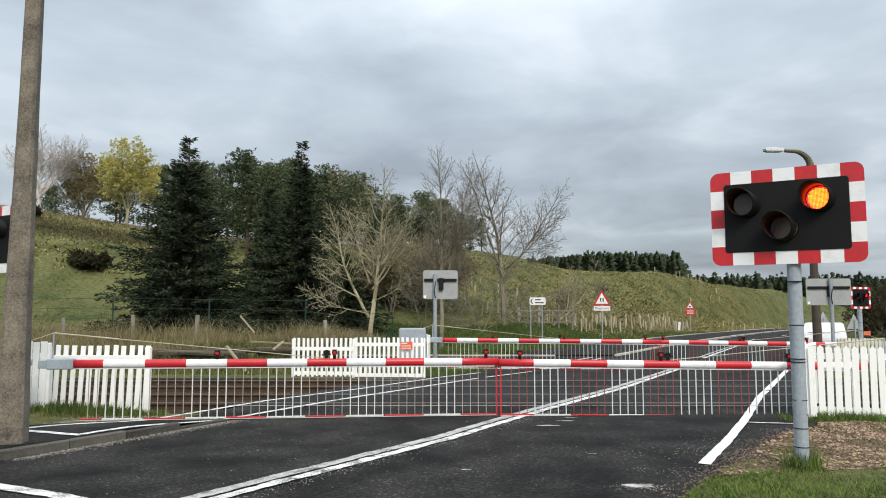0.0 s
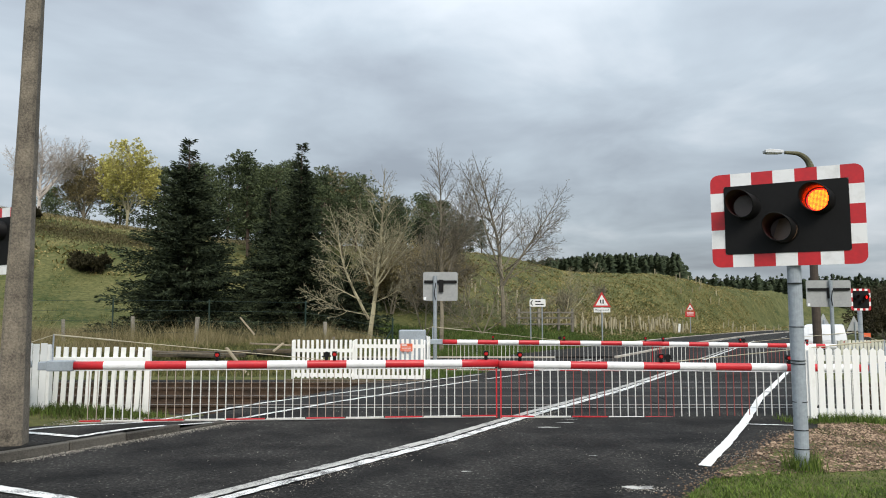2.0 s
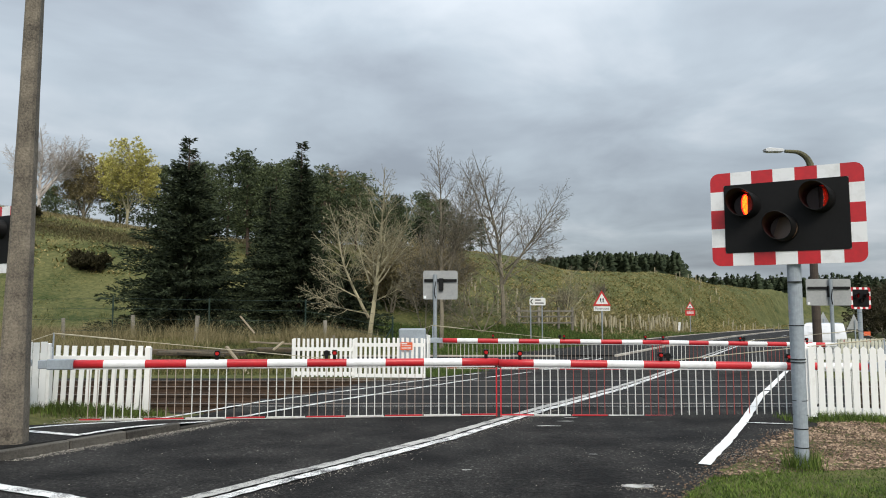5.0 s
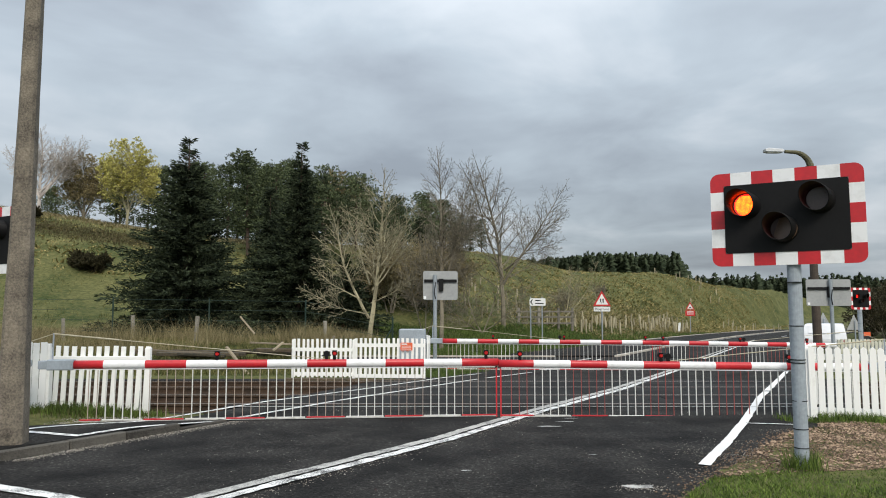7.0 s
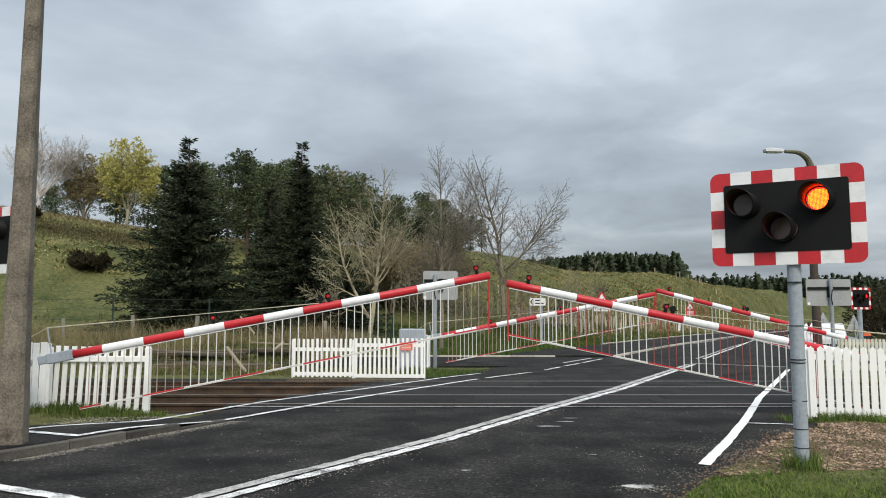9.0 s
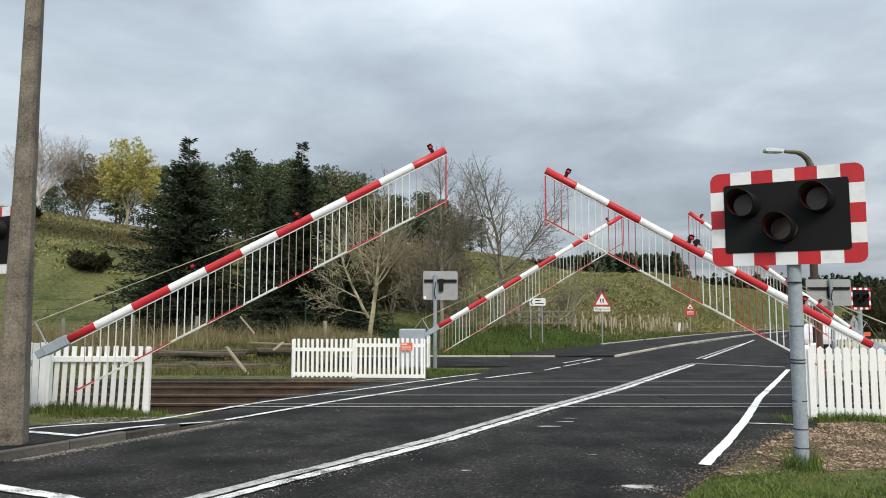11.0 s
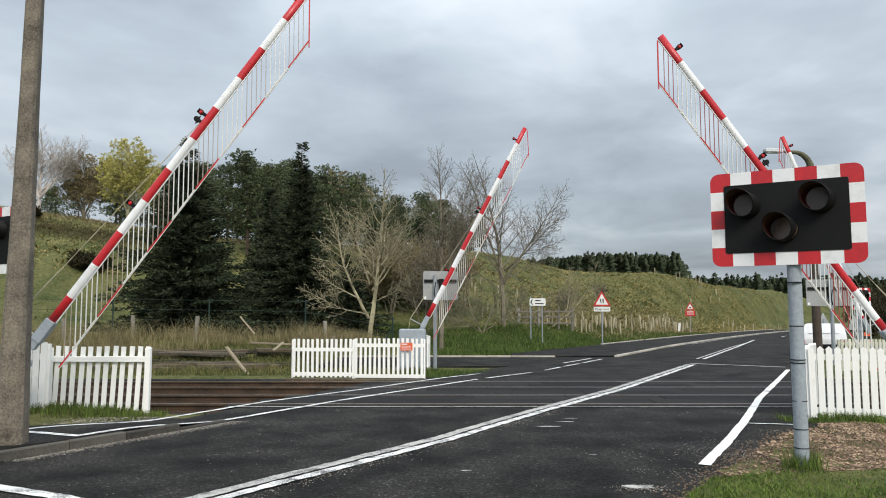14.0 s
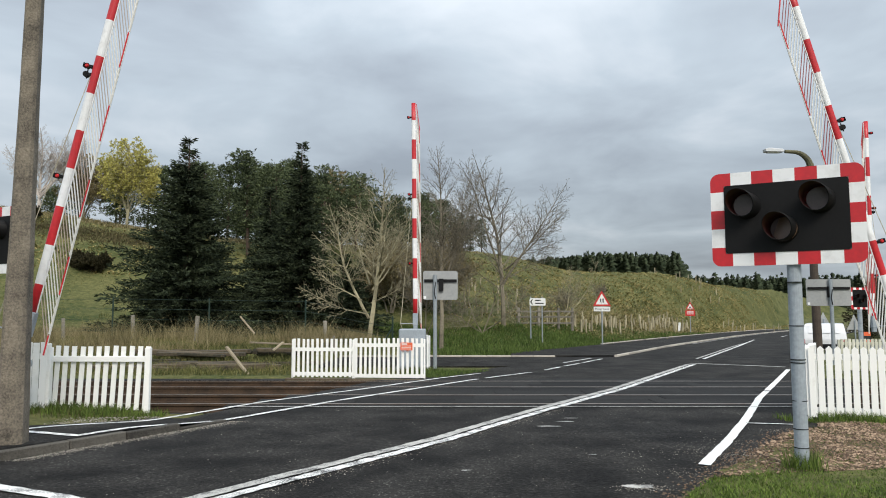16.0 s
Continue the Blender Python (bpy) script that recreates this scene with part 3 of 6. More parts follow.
def boom_parts(barrier, length, start, side, BAND, drop, radius, lamps):
    """The boom along +x (side 1) or -x (side -1) from the pivot, with its hanging bars; returns what moves."""
    bm = B()
    # striped beam: eight-sided, slightly tapered
    rings, n = [], 12
    tip = 0.56 if side > 0 and length < 7 else 0.53
    stops = [start] + [length - tip - BAND * k for k in range(int((length - tip - start) / BAND), -1, -1) if length - tip - BAND * k > start + 0.1] + [length]
    for s in stops:
        r = radius * (1.03 - 0.06 * s / length)
        rings.append([bm.verts.new((side * s, 0.75 * r * math.cos(math.tau * (i + 0.5) / n), r * math.sin(math.tau * (i + 0.5) / n))) for i in range(n)])
    bm.faces.new(rings[0])
    bm.faces.new(rings[-1])
    for k, (a, b) in enumerate(zip(rings, rings[1:])):
        for i in range(n):
            f = bm.faces.new((a[i], a[(i + 1) % n], b[(i + 1) % n], b[i]))
            f.material_index = (len(rings) - 2 - k) % 2
    boom = part("boom", bm, (M_RED, M_BOOMWHITE), barrier, "red and white banded boom", True)
    bm = box(B(), (side * (start - 0.13), 0, 0), (0.36, 0.13, 0.15), 0.012)
    box(bm, (side * (start - 0.33), 0, 0), (0.2, 0.10, 0.12), 0.01)
    part("bracket", bm, M_GREY, boom, "grey boom bracket")
    bm = box(B(), (side * (start + length) / 2, 0, -radius - 0.008), (length - start - 0.1, 0.02, 0.014), 0.002)
    part("hanger_rail", bm, M_BOOMWHITE, boom)
    # red and white bottom rail
    s0 = start + 0.15
    bm = box(B(), (side * (s0 + length - 0.02) / 2, 0, -0.010), (length - 0.02 - s0, 0.012, 0.008))
    rail = part("skirt_rail", bm, M_BARWHITE, barrier, "bottom rail of the skirt")
    for k in range(len(stops) - 1):
        a, b = max(stops[k], s0), stops[k + 1] - 0.02
        if b > a:
            bm = box(B(), (side * (a + b) / 2, 0, 0.006), (b - a, 0.022, 0.020), 0.003)
            part("rail_band", bm, M_BARWHITE if (len(stops) - 2 - k) % 2 else M_RED, rail)
    hang = []
    shapes = {}
    n = int((length - s0) / 0.12)
    for k in range(n):
        s = length - 0.07 - 0.12 * k - (0.0 if k else -0.04)
        if k == 0:
            bm = box(B(), (0, 0, -drop / 2), (0.020, 0.02, drop), 0.003)
            box(bm, (0, 0, -drop - 0.045), (0.016, 0.016, 0.11))
            ob = part("skirt_bar", bm, M_RED, boom, "red end bar of the skirt")
        else:
            band = int((length - s + BAND - tip) / BAND) % 2
            if band not in shapes:
                bm = box(B(), (0, 0, -drop / 2), (0.014, 0.016, drop) if band else (0.009, 0.016, drop), 0.002)
                ob = part("skirt_bar", bm, M_BARWHITE if band else M_BARRED if side < 0 else M_BARTAN, boom)
                shapes[band] = ob.data
            else:
                ob = share("skirt_bar", shapes[band], boom, Matrix())
        hang.append((ob, s))
    for s, double in lamps:
        bm = box(B(), (0, 0, radius + 0.02), (0.05, 0.05, 0.05), 0.006)
        tube(bm, (0, -0.02, radius + 0.085), (0, 0.05, radius + 0.085), 0.042, 0.036, n=14)
        box(bm, (0, 0.0, radius + 0.122), (0.07, 0.10, 0.012), 0.004)
        lamp = part("marker_lamp", bm, M_BLACK, boom, "black boom marker lamp")
        lamp.matrix_basis = pose(side * s, 0, 0)
        bm = B()
        tube(bm, (0, -0.040, radius + 0.084), (0, -0.019, radius + 0.084), 0.020, 0.030, n=14)
        part("lens", bm, M_REDGLOW, boom, "red lens").matrix_basis = pose(side * s, 0, 0)
        if double:
            bm = B()
            tube(bm, (0.0, 0.0, radius + 0.08), (0.0, 0.07, radius + 0.08), 0.044, n=12)
            box(bm, (0.0, 0.01, radius + 0.025), (0.05, 0.04, 0.05), 0.004)
            tube(bm, (-0.07, 0.0, radius + 0.05), (0.07, 0.0, radius + 0.06), 0.010, n=6)
            part("marker_lamp", bm, M_BLACK, boom, "black boom marker lamp facing the track").matrix_basis = pose(side * (s - 0.12), 0, 0)
    # stay wire over a strut at the root of the boom
    foot, s1 = start - 0.25, lamps[1][0] - 0.1
    part("stay_wire", pipe(B(), [(side * s1, 0, radius), (side * foot, 0, 0.44), (side * (foot - 0.75), 0, 0.18)], 0.006, n=6), M_STAY, boom, "pale yellowed stay wire")
    part("stay_sleeve", tube(B(), (side * (foot + 0.9), 0, 0.44 - 0.9 * 0.38 / (s1 - foot)), (side * foot, 0, 0.44), 0.011, n=6), M_STAY, boom)
    part("strut", tube(B(), (side * foot, 0, 0.0), (side * foot, 0, 0.45), 0.012, n=8), M_GREY, boom, "thin grey strut")
    return boom, rail, hang, s0


def make_barrier(pivot, yaw, length, start, side, drop, radius, lamps, label, band=0.57):
    x, y, z = pivot
    b = thing("barrier", pose(x, y, z, 0, 0, yaw), label, "barrier", "crossing barriers")
    g = level(y) - z
    wide = 0.62 if y > 15 else 0.38
    if y > 15 and side > 0:
        bm = box(B(), (-0.10, 0.14, (g + 0.34) / 2), (0.78, 0.46, 0.34 - g), 0.03)
    else:
        bm = box(B(), (-0.24 * side, 0.12, g / 2 - 0.05), (wide, 0.46, -g + 0.30), 0.03)
    box(bm, (-0.24 * side, 0.12, g + 0.03), (wide + 0.06, 0.6, 0.12), 0.01)
    part("machine", bm, M_GREY, b, "grey barrier machine housing")
    bm = B()
    tube(bm, (0, -0.16, 0), (0, 0.3, 0), 0.07, n=14)
    part("axle", bm, M_GALV, b)
    return b, boom_parts(b, length, start, side, band, drop, radius, lamps)


NEAR_LAMPS = ((6.74, False), (4.46, True), (2.76, False))
FAR_LAMPS = ((6.72, False), (4.36, True), (2.28, False))
BARRIERS = {
    "near_a": make_barrier((-6.05, 10.15, 0.70), 6, 6.93, 0.72, 1, 0.71, 0.060, NEAR_LAMPS, "red and white boom barrier with hanging skirt beside concrete pole", 0.577),
    "near_b": make_barrier((7.45, 11.30, 0.57), 4, 6.62, 0.72, -1, 0.70, 0.060, ((6.3, False), (4.1, True), (2.05, False)), "red and white boom barrier with hanging skirt behind pointed fence"),
    "far_a": make_barrier((-0.81, 21.0, 0.59), -2, 7.16, 0.75, 1, 0.72, 0.068, FAR_LAMPS, "red and white boom barrier with skirt beyond the track", 0.6),
    "far_b": make_barrier((13.04, 21.5, 0.41), 4, 6.91, 0.85, -1, 0.64, 0.068, ((6.55, False), (4.20, True), (2.13, False)), "red and white boom barrier with skirt near the parked car", 0.6),
}


# ---- posts, signals, signs ----
def make_pole():
    p = thing("concrete_pole", pose(-4.78, 7.97, level(7.97) - 0.15, 0, 0.12, 12), "tall tapered weathered concrete pole with pitted faces", "pole")
    bm = B()
    rings = []
    for k in range(15):
        z = k * 0.6
        w = float(np.interp(z, (0, 0.6, 1.4, 3.0, 4.7, 9), (0.152, 0.140, 0.123, 0.101, 0.086, 0.072)))
        c = w * 0.32
        ring = [(w, -w + c), (w, w - c), (w - c, w), (-w + c, w), (-w, w - c), (-w, -w + c), (-w + c, -w), (w - c, -w)]
        rings.append([bm.verts.new((x + random.uniform(-0.003, 0.003), y + random.uniform(-0.003, 0.003), z)) for x, y in ring])
    bm.faces.new(rings[0]), bm.faces.new(rings[-1])
    for a, b in zip(rings, rings[1:]):
        for i in range(8):
            bm.faces.new((a[i], a[(i + 1) % 8], b[(i + 1) % 8], b[i]))
    part("shaft", bm, M_CONCRETE, p)


make_pole()


def signal_board(parent, w, h, z, front=True):
    """A board in the thing's x-z plane facing -y, with its striped border."""
    bm = prism(B(), rounded(w, h, 0.09, cz=z), 0.0, 0.012)
    board = part("backboard", bm, M_SIGNBACK, parent, "grey backed signal board")
    if not front:
        return board
    bw = 0.128 * w / 1.36
    nx, nz = 7, 3
    bm = B()
    for k in range(nx):
        x0, x1 = -w / 2 + w * k / nx, -w / 2 + w * (k + 1) / nx
        for s in (1, -1):
            corner = k in (0, nx - 1)
            zt, zb = z + s * h / 2, z + s * (h / 2 - bw)
            if corner:
                e = -1 if k == 0 else 1
                r = 0.085
                cx, cz = e * (w / 2 - r), z + s * (h / 2 - r)
                arc = [(cx + e * r * math.sin(radians(15 * i)), cz + s * r * math.cos(radians(15 * i))) for i in range(7)]
                xi, zl = (x1 if k == 0 else x0), z + s * (h / 2 - h / 5)
                out = [(xi, zt)] + arc + [(e * w / 2, zl), (e * (w / 2 - bw), zl), (e * (w / 2 - bw), zb), (xi, zb)]
                prism(bm, out, -0.006, 0.0, 0)
            else:
                prism(bm, [(x0, zt), (x1, zt), (x1, zb), (x0, zb)], -0.006, 0.0, k % 2)
    for k in range(nz):
        z0, z1 = z - h / 2 + h * (k + 1) / 5, z - h / 2 + h * (k + 2) / 5
        for s in (1, -1):
            prism(bm, [(s * w / 2, z0), (s * w / 2, z1), (s * (w / 2 - bw), z1), (s * (w / 2 - bw), z0)], -0.006, 0.0, (k + 1) % 2)
    part("border", bm, (M_RED, M_BOOMWHITE), parent, "red and white chequered border")
    bm = prism(B(), rounded(w - 2 * bw, h - 2 * bw, 0.03, cz=z), -0.012, 0.0)
    part("face", bm, M_BLACK, parent, "matt black signal face")
    return board


def lamp_head(parent, x, z, r, lens, hood=0.25, turns=True, lit=M_LEDRED):
    """A lamp with its hood; the lit face turns away when the lamp is dark."""
    bm = B()
    n = 20
    # the hood: a tube cut away at its lower front
    rows = []
    for i in range(n):
        a = math.tau * i / n
        deep = hood * (0.80 + 0.25 * math.sin(a))
        cx, cz = math.cos(a), math.sin(a)
        rows.append([bm.verts.new((x + q * cx + yy * 0.29, yy, z + q * cz - yy * 0.10)) for q, yy in ((r * 1.12, 0.0), (r * 1.12, -deep), (r * 1.05, -deep), (r * 1.05, 0.0))])
    for i in range(n):
        a, b = rows[i], rows[(i + 1) % n]
        for k in range(3):
            bm.faces.new((a[k], a[k + 1], b[k + 1], b[k])).material_index = 1 if k == 2 else 0
    head = part("hood", bm, (M_BLACK, M_WELL), parent, "black lamp hood", smooth=True)
    bm = B()
    tube(bm, (x, -0.018, z), (x, -0.014, z), r * 1.05, n=20)
    part("well", bm, M_WELL, head)
    bm = B()
    if turns:
        tube(bm, (0, 0.001, 0), (0, 0.0075, 0), r * 1.04, r * 1.0, n=24, index=0)
        tube(bm, (0, -0.001, 0), (0, 0.001, 0), r * 1.04, n=24, index=0)
        tube(bm, (0, -0.004, 0), (0, -0.001, 0), r * 0.97, n=24, index=2)
        step = r / 10.0
        for i in range(-10, 11):
            for j in range(-10, 11):
                if math.hypot(i, j) < 8.9:
                    spot = [bm.verts.new((i * step + step * 0.47 * math.cos(q), -0.006, j * step + step * 0.47 * math.sin(q))) for q in (0.5, 1.55, 2.6, 3.64, 4.69, 5.74)]
                    bm.faces.new(spot).material_index = 1
        lamp = part("lamp_disc", bm, (lens, lit, M_LEDRIM), head, "red lamp disc with one lit face")
        lamp.matrix_basis = pose(x - 0.0087, -0.03, z + 0.003)
        return lamp
    tube(bm, (x - 0.006, -0.04, z + 0.002), (x, -0.02, z), r * 1.0, r * 1.05, n=20)
    part("lens", bm, lens, head, "unlit amber lens")
    return None


def make_signal(x, y, ground, turn, w, h, zc, post_r, label, off=0.0, lit=M_LEDRED):
    s = thing("wigwag_signal", pose(x, y, ground, 0, 0, turn), label, "signal", "crossing signals")
    bm = B()
    tube(bm, (off, 0.085, -0.05), (off, 0.085, zc + h * 0.2), post_r, n=18)
    post = part("post", bm, M_GREY, s, "grey painted steel post", smooth=False)
    for z in (0.22, 0.40, 0.53, 0.67, 1.04, 1.07, 1.40, 1.83):
        bm = B()
        tube(bm, (off, 0.085, z), (off, 0.085, z + 0.008), post_r + 0.004, n=18)
        part("strap", bm, M_BLACK, post, "thin black cable strap").rotation_euler = (random.uniform(-0.012, 0.012), 0, 0)
    signal_board(s, w, h, zc)
    k = w / 1.36
    lamps = [lamp_head(s, -0.335 * k, zc + 0.125 * k, 0.116 * k, M_DIMLENS, lit=lit), lamp_head(s, 0.315 * k, zc + 0.140 * k, 0.116 * k, M_DIMLENS, lit=lit)]
    lamp_head(s, -0.01, zc - 0.125 * k, 0.116 * k, M_AMBERLENS, turns=False)
    return lamps


SIG_MAIN = make_signal(3.412, 6.99, level(6.99), -ROAD_TURN, 1.39, 0.965, 2.49, 0.066, "black level crossing signal with red and white border on grey post", 0.055)
SIG_LEFT = make_signal(-6.22, 9.63, level(9.63), -ROAD_TURN, 1.36, 0.90, 2.53, 0.07, "level crossing signal half hidden behind the concrete pole")
SIG_FAR = make_signal(17.7, 30.0, level(30) - 0.1, 12, 0.98, 0.92, 2.44, 0.09, "distant level crossing signal facing the side of the track", lit=M_LEDRIM)


def make_back_sign(x, y, g, turn, w, h, zc, label, post=-0.17):
    s = thing("signal_back", pose(x, y, g, 0, 0, turn), label, "signal", "crossing signals")
    bm = prism(B(), rounded(w, h, 0.06, cz=zc), 0.0, 0.014)
    part("board", bm, M_SIGNBACK, s, "plain grey back of a signal board")
    bm = box(B(), (0, -0.03, zc + h * 0.16), (w * 0.94, 0.05, 0.085), 0.006)
    box(bm, (0.02, -0.05, zc + h * 0.02), (0.14, 0.08, h * 0.42), 0.01)
    part("bracket", bm, M_BLACK, s, "black lamp housing bracket")
    bm = B()
    tube(bm, (post, -0.07, -0.1), (post, -0.07, zc + h * 0.50 if post > 0 else zc + h * 0.36), 0.062, n=14)
    part("post", bm, M_GALV, s, "galvanised steel post", smooth=False)
    bm = B()
    pipe(bm, [(post + 0.02, -0.14, zc + 0.1), (post - 0.03, -0.15, zc - 0.2), (post + 0.01, -0.14, zc - 0.42)], 0.014)
    part("cable", bm, M_BLACK, s)
    box_ = box(B(), (-0.45 * w, -0.01, zc - h * 0.42), (0.08, 0.01, 0.09))
    part("label_plate", box_, M_BOOMWHITE, s)


make_back_sign(-0.08, 22.1, level(22), 3, 1.08, 0.90, 2.52, "back of a level crossing signal on a galvanised post")
make_back_sign(13.08, 24.0, level(24) - 0.05, -6, 1.45, 0.90, 2.42, "back of a level crossing signal beside the wooden lamp pole", 0.05)


# ---- motion ----
LIFT_A = ((0, -0.1), (6, -0.1), (7.75, -0.1), (7.9, 0.7), (8, 1.9), (8.25, 4.3), (8.5, 6.7), (9, 10.9), (9.2, 12.7), (9.8, 17.7), (10.4, 22.8), (11, 28), (11.5, 32.3), (12, 36.9), (12.5, 41.2),
          (13, 45.8), (13.5, 50.5), (14, 55.2), (14.5, 60.1), (15, 65.3), (15.5, 71.3), (16, 78.3))
LIFT_B = ((0, 0.9), (6, 0.9), (7.75, 0.9), (7.9, 1.5), (8, 2.4), (8.25, 5), (8.5, 7.6), (9, 11.5), (9.2, 13.1), (9.8, 17.7), (10.4, 22.6), (11, 27.8), (11.5, 32), (12, 36.1), (12.5, 40.3),
          (13, 44.6), (13.5, 48.8), (14, 53.2), (14.5, 57.8), (15, 62.6), (15.5, 67.9), (16, 74))
LIFT_C = ((0, -0.4), (6, -0.4), (7.75, -0.4), (7.9, 0), (8, 0.6), (8.25, 3), (8.5, 5.7), (9, 11), (9.2, 13.1), (9.8, 18.7), (10.4, 24.7), (11, 31), (11.5, 36.3), (12, 41.1), (12.5, 46.1),
          (13, 51.3), (13.5, 56.9), (14, 62.7), (14.5, 68.6), (15, 75.4), (15.5, 82.9), (16, 90.7))
LIFT_D = ((0, 1), (6, 1), (7.75, 1), (7.9, 1.6), (8, 2.5), (8.25, 5.4), (8.5, 8.8), (9, 13.9), (9.2, 16.2), (9.8, 22.6), (10.4, 29.1), (11, 35.4), (11.5, 40.5), (12, 45.7), (12.5, 51),
          (13, 56.2), (13.5, 61.7), (14, 67.6), (14.5, 73.8), (15, 80.9), (15.5, 87.4), (16, 90.7))


def lift(made, rows, side, drop, radius):
    barrier, (boom, rail, hang, s0) = made
    walk(boom, [(t, pose(0, 0, 0, 0, -side * d, 0)) for t, d in rows])
    lag = lambda d: 7.5 * smooth01((d - 52) / 26)
    for ob, s in hang:
        walk(ob, [(t, pose(side * s, 0, -radius - 0.02, 0, side * (d - lag(d)), 0)) for t, d in rows])
    off = radius + 0.02

    def foot(d):
        a, e = radians(d), radians(lag(d))
        return pose(side * (off * math.sin(a) + drop * math.sin(e)), 0, -off * math.cos(a) - drop * math.cos(e), 0, -side * d, 0)

    walk(rail, [(t, foot(d)) for t, d in rows])


def flash(lamp, lit, start):
    """Turn the lamp disc: its lit face forward in the spans given."""
    home = lamp.matrix_basis.translation.copy()
    rows = []

    def face(t, deg):
        rows.append((t, pose(home.x, home.y, home.z, 0, 0, deg)))

    now = 0 if start else 180
    face(0.0, now)
    for t in lit:
        nxt = 180 - now
        for k in range(4):
            face(t + (k - 3) / 60, now + (nxt - now) * k / 3)
        now = nxt
    face(16.0, now)
    walk(lamp, rows)


# ---- plants ----
M_SPRUCE = mat("spruce_needles", (0.062, 0.080, 0.042), 0.9, other=(0.009, 0.015, 0.008), grain=2.0, stain=0.6, bump=0.0, spec=0.2, island=0.5, lo=0.3, hi=0.8)
M_PINE = mat("pine_needles", (0.128, 0.158, 0.076), 0.85, other=(0.022, 0.032, 0.015), grain=1.2, stain=0.4, bump=0.0, spec=0.2, island=0.5, obrand=0.3, lo=0.25, hi=0.8)
M_FARWOOD = mat("far_conifers", (0.075, 0.095, 0.052), 0.9, other=(0.022, 0.032, 0.018), grain=0.8, stain=0.1, bump=0.0, spec=0.1, island=0.5, lo=0.25, hi=0.8)
M_BARK = mat("grey_brown_bark", (0.25, 0.22, 0.165), 0.95, other=(0.10, 0.088, 0.066), grain=12, stain=2, bump=0.4, spec=0.2, island=0.3)
M_PALEBARK = mat("pale_grey_bark", (0.42, 0.38, 0.25), 0.95, other=(0.19, 0.17, 0.112), grain=12, stain=2, bump=0.4, spec=0.2, island=0.3)
M_ASHBARK = mat("pale_silver_twig", (0.55, 0.50, 0.46), 0.95, other=(0.32, 0.29, 0.26), grain=12, stain=2, bump=0.2, spec=0.2, island=0.3)
M_DARKBARK = mat("dark_trunk_bark", (0.11, 0.08, 0.06), 0.95, other=(0.05, 0.038, 0.03), grain=12, stain=2, bump=0.4, spec=0.2)
M_YELLOWLEAF = mat("yellow_green_young_leaf", (0.66, 0.61, 0.19), 0.8, other=(0.36, 0.335, 0.10), grain=2, stain=0.5, bump=0.0, spec=0.2, island=0.5, lo=0.25, hi=0.8)
M_BROWNLEAF = mat("russet_twig", (0.38, 0.31, 0.155), 0.9, other=(0.13, 0.108, 0.055), grain=2, stain=0.5, bump=0.0, spec=0.2, island=0.5, lo=0.25, hi=0.8)
M_MOSSBLADE = mat("dull_moss_blade", (0.13, 0.135, 0.048), 0.9, other=(0.035, 0.044, 0.015), grain=2, stain=0.6, bump=0.0, spec=0.1, island=0.6, lo=0.25, hi=0.8)
M_HEATHER = mat("brown_heather", (0.135, 0.112, 0.060), 0.95, other=(0.045, 0.042, 0.022), grain=2, stain=0.4, bump=0.0, spec=0.1, island=0.6, lo=0.2, hi=0.85)
M_GORSE = mat("dark_gorse", (0.075, 0.068, 0.036), 0.95, other=(0.02, 0.019, 0.011), grain=2, stain=0.4, bump=0.0, spec=0.1, island=0.6, lo=0.2, hi=0.85)
M_STRAW = mat("dry_straw_grass", (0.33, 0.28, 0.155), 0.9, other=(0.11, 0.095, 0.046), grain=2, stain=0.4, bump=0.0, spec=0.15, island=0.6, lo=0.2, hi=0.85)
M_BLADE = mat("green_grass_blade", (0.16, 0.225, 0.046), 0.85, other=(0.030, 0.058, 0.011), grain=2, stain=0.5, bump=0.0, spec=0.2, island=0.6, lo=0.2, hi=0.85)
# darker copy of the green blade: shade on the far verge put into its colour
M_LUSHSHADE = mat("lush_shaded_grass_blade", (0.115, 0.165, 0.040), 0.85, other=(0.024, 0.048, 0.010), grain=1.5, stain=0.35, bump=0.0, spec=0.2, island=0.5, lo=0.25, hi=0.8)
M_TUSSOCK = mat("hill_tussock", (0.37, 0.30, 0.135), 0.95, other=(0.105, 0.105, 0.034), grain=0.55, stain=0.10, bump=0.0, spec=0.1, island=0.45, lo=0.34, hi=0.68)
M_HILLBLADE = mat("hill_grass_blade", (0.25, 0.215, 0.092), 0.9, other=(0.042, 0.062, 0.017), grain=0.9, stain=0.14, bump=0.0, spec=0.15, island=0.35, lo=0.32, hi=0.74)


def sprays(rng, base, way, size, n, flat=0.5, wmin=0.2):
    """n small pointed leaves round base; returns verts and faces."""
    v, f = [], []
    for _ in range(n):
        d = Vector((way.x + rng.normal() * 0.5, way.y + rng.normal() * 0.5, way.z * flat + rng.normal() * 0.35)).normalized()
        s = Vector((rng.normal(), rng.normal(), rng.normal() * 0.6)).cross(d)
        if s.length < 1e-4:
            continue
        s = s.normalized() * size * rng.uniform(wmin, wmin * 1.9)
        o = base + Vector(rng.normal(0, size * 0.25, 3))
        tip = o + d * size * rng.uniform(0.7, 1.4)
        mid = o + d * size * 0.4
        k = len(v)
        v += [o, mid + s, tip, mid - s]
        f.append((k, k + 1, k + 2, k + 3))
    return v, f


def tree_mesh(name, vs, fs, material, parent, label=""):
    ob = raw(name, vs, fs, material, parent)
    if label:
        tagged(ob, label)
    return ob


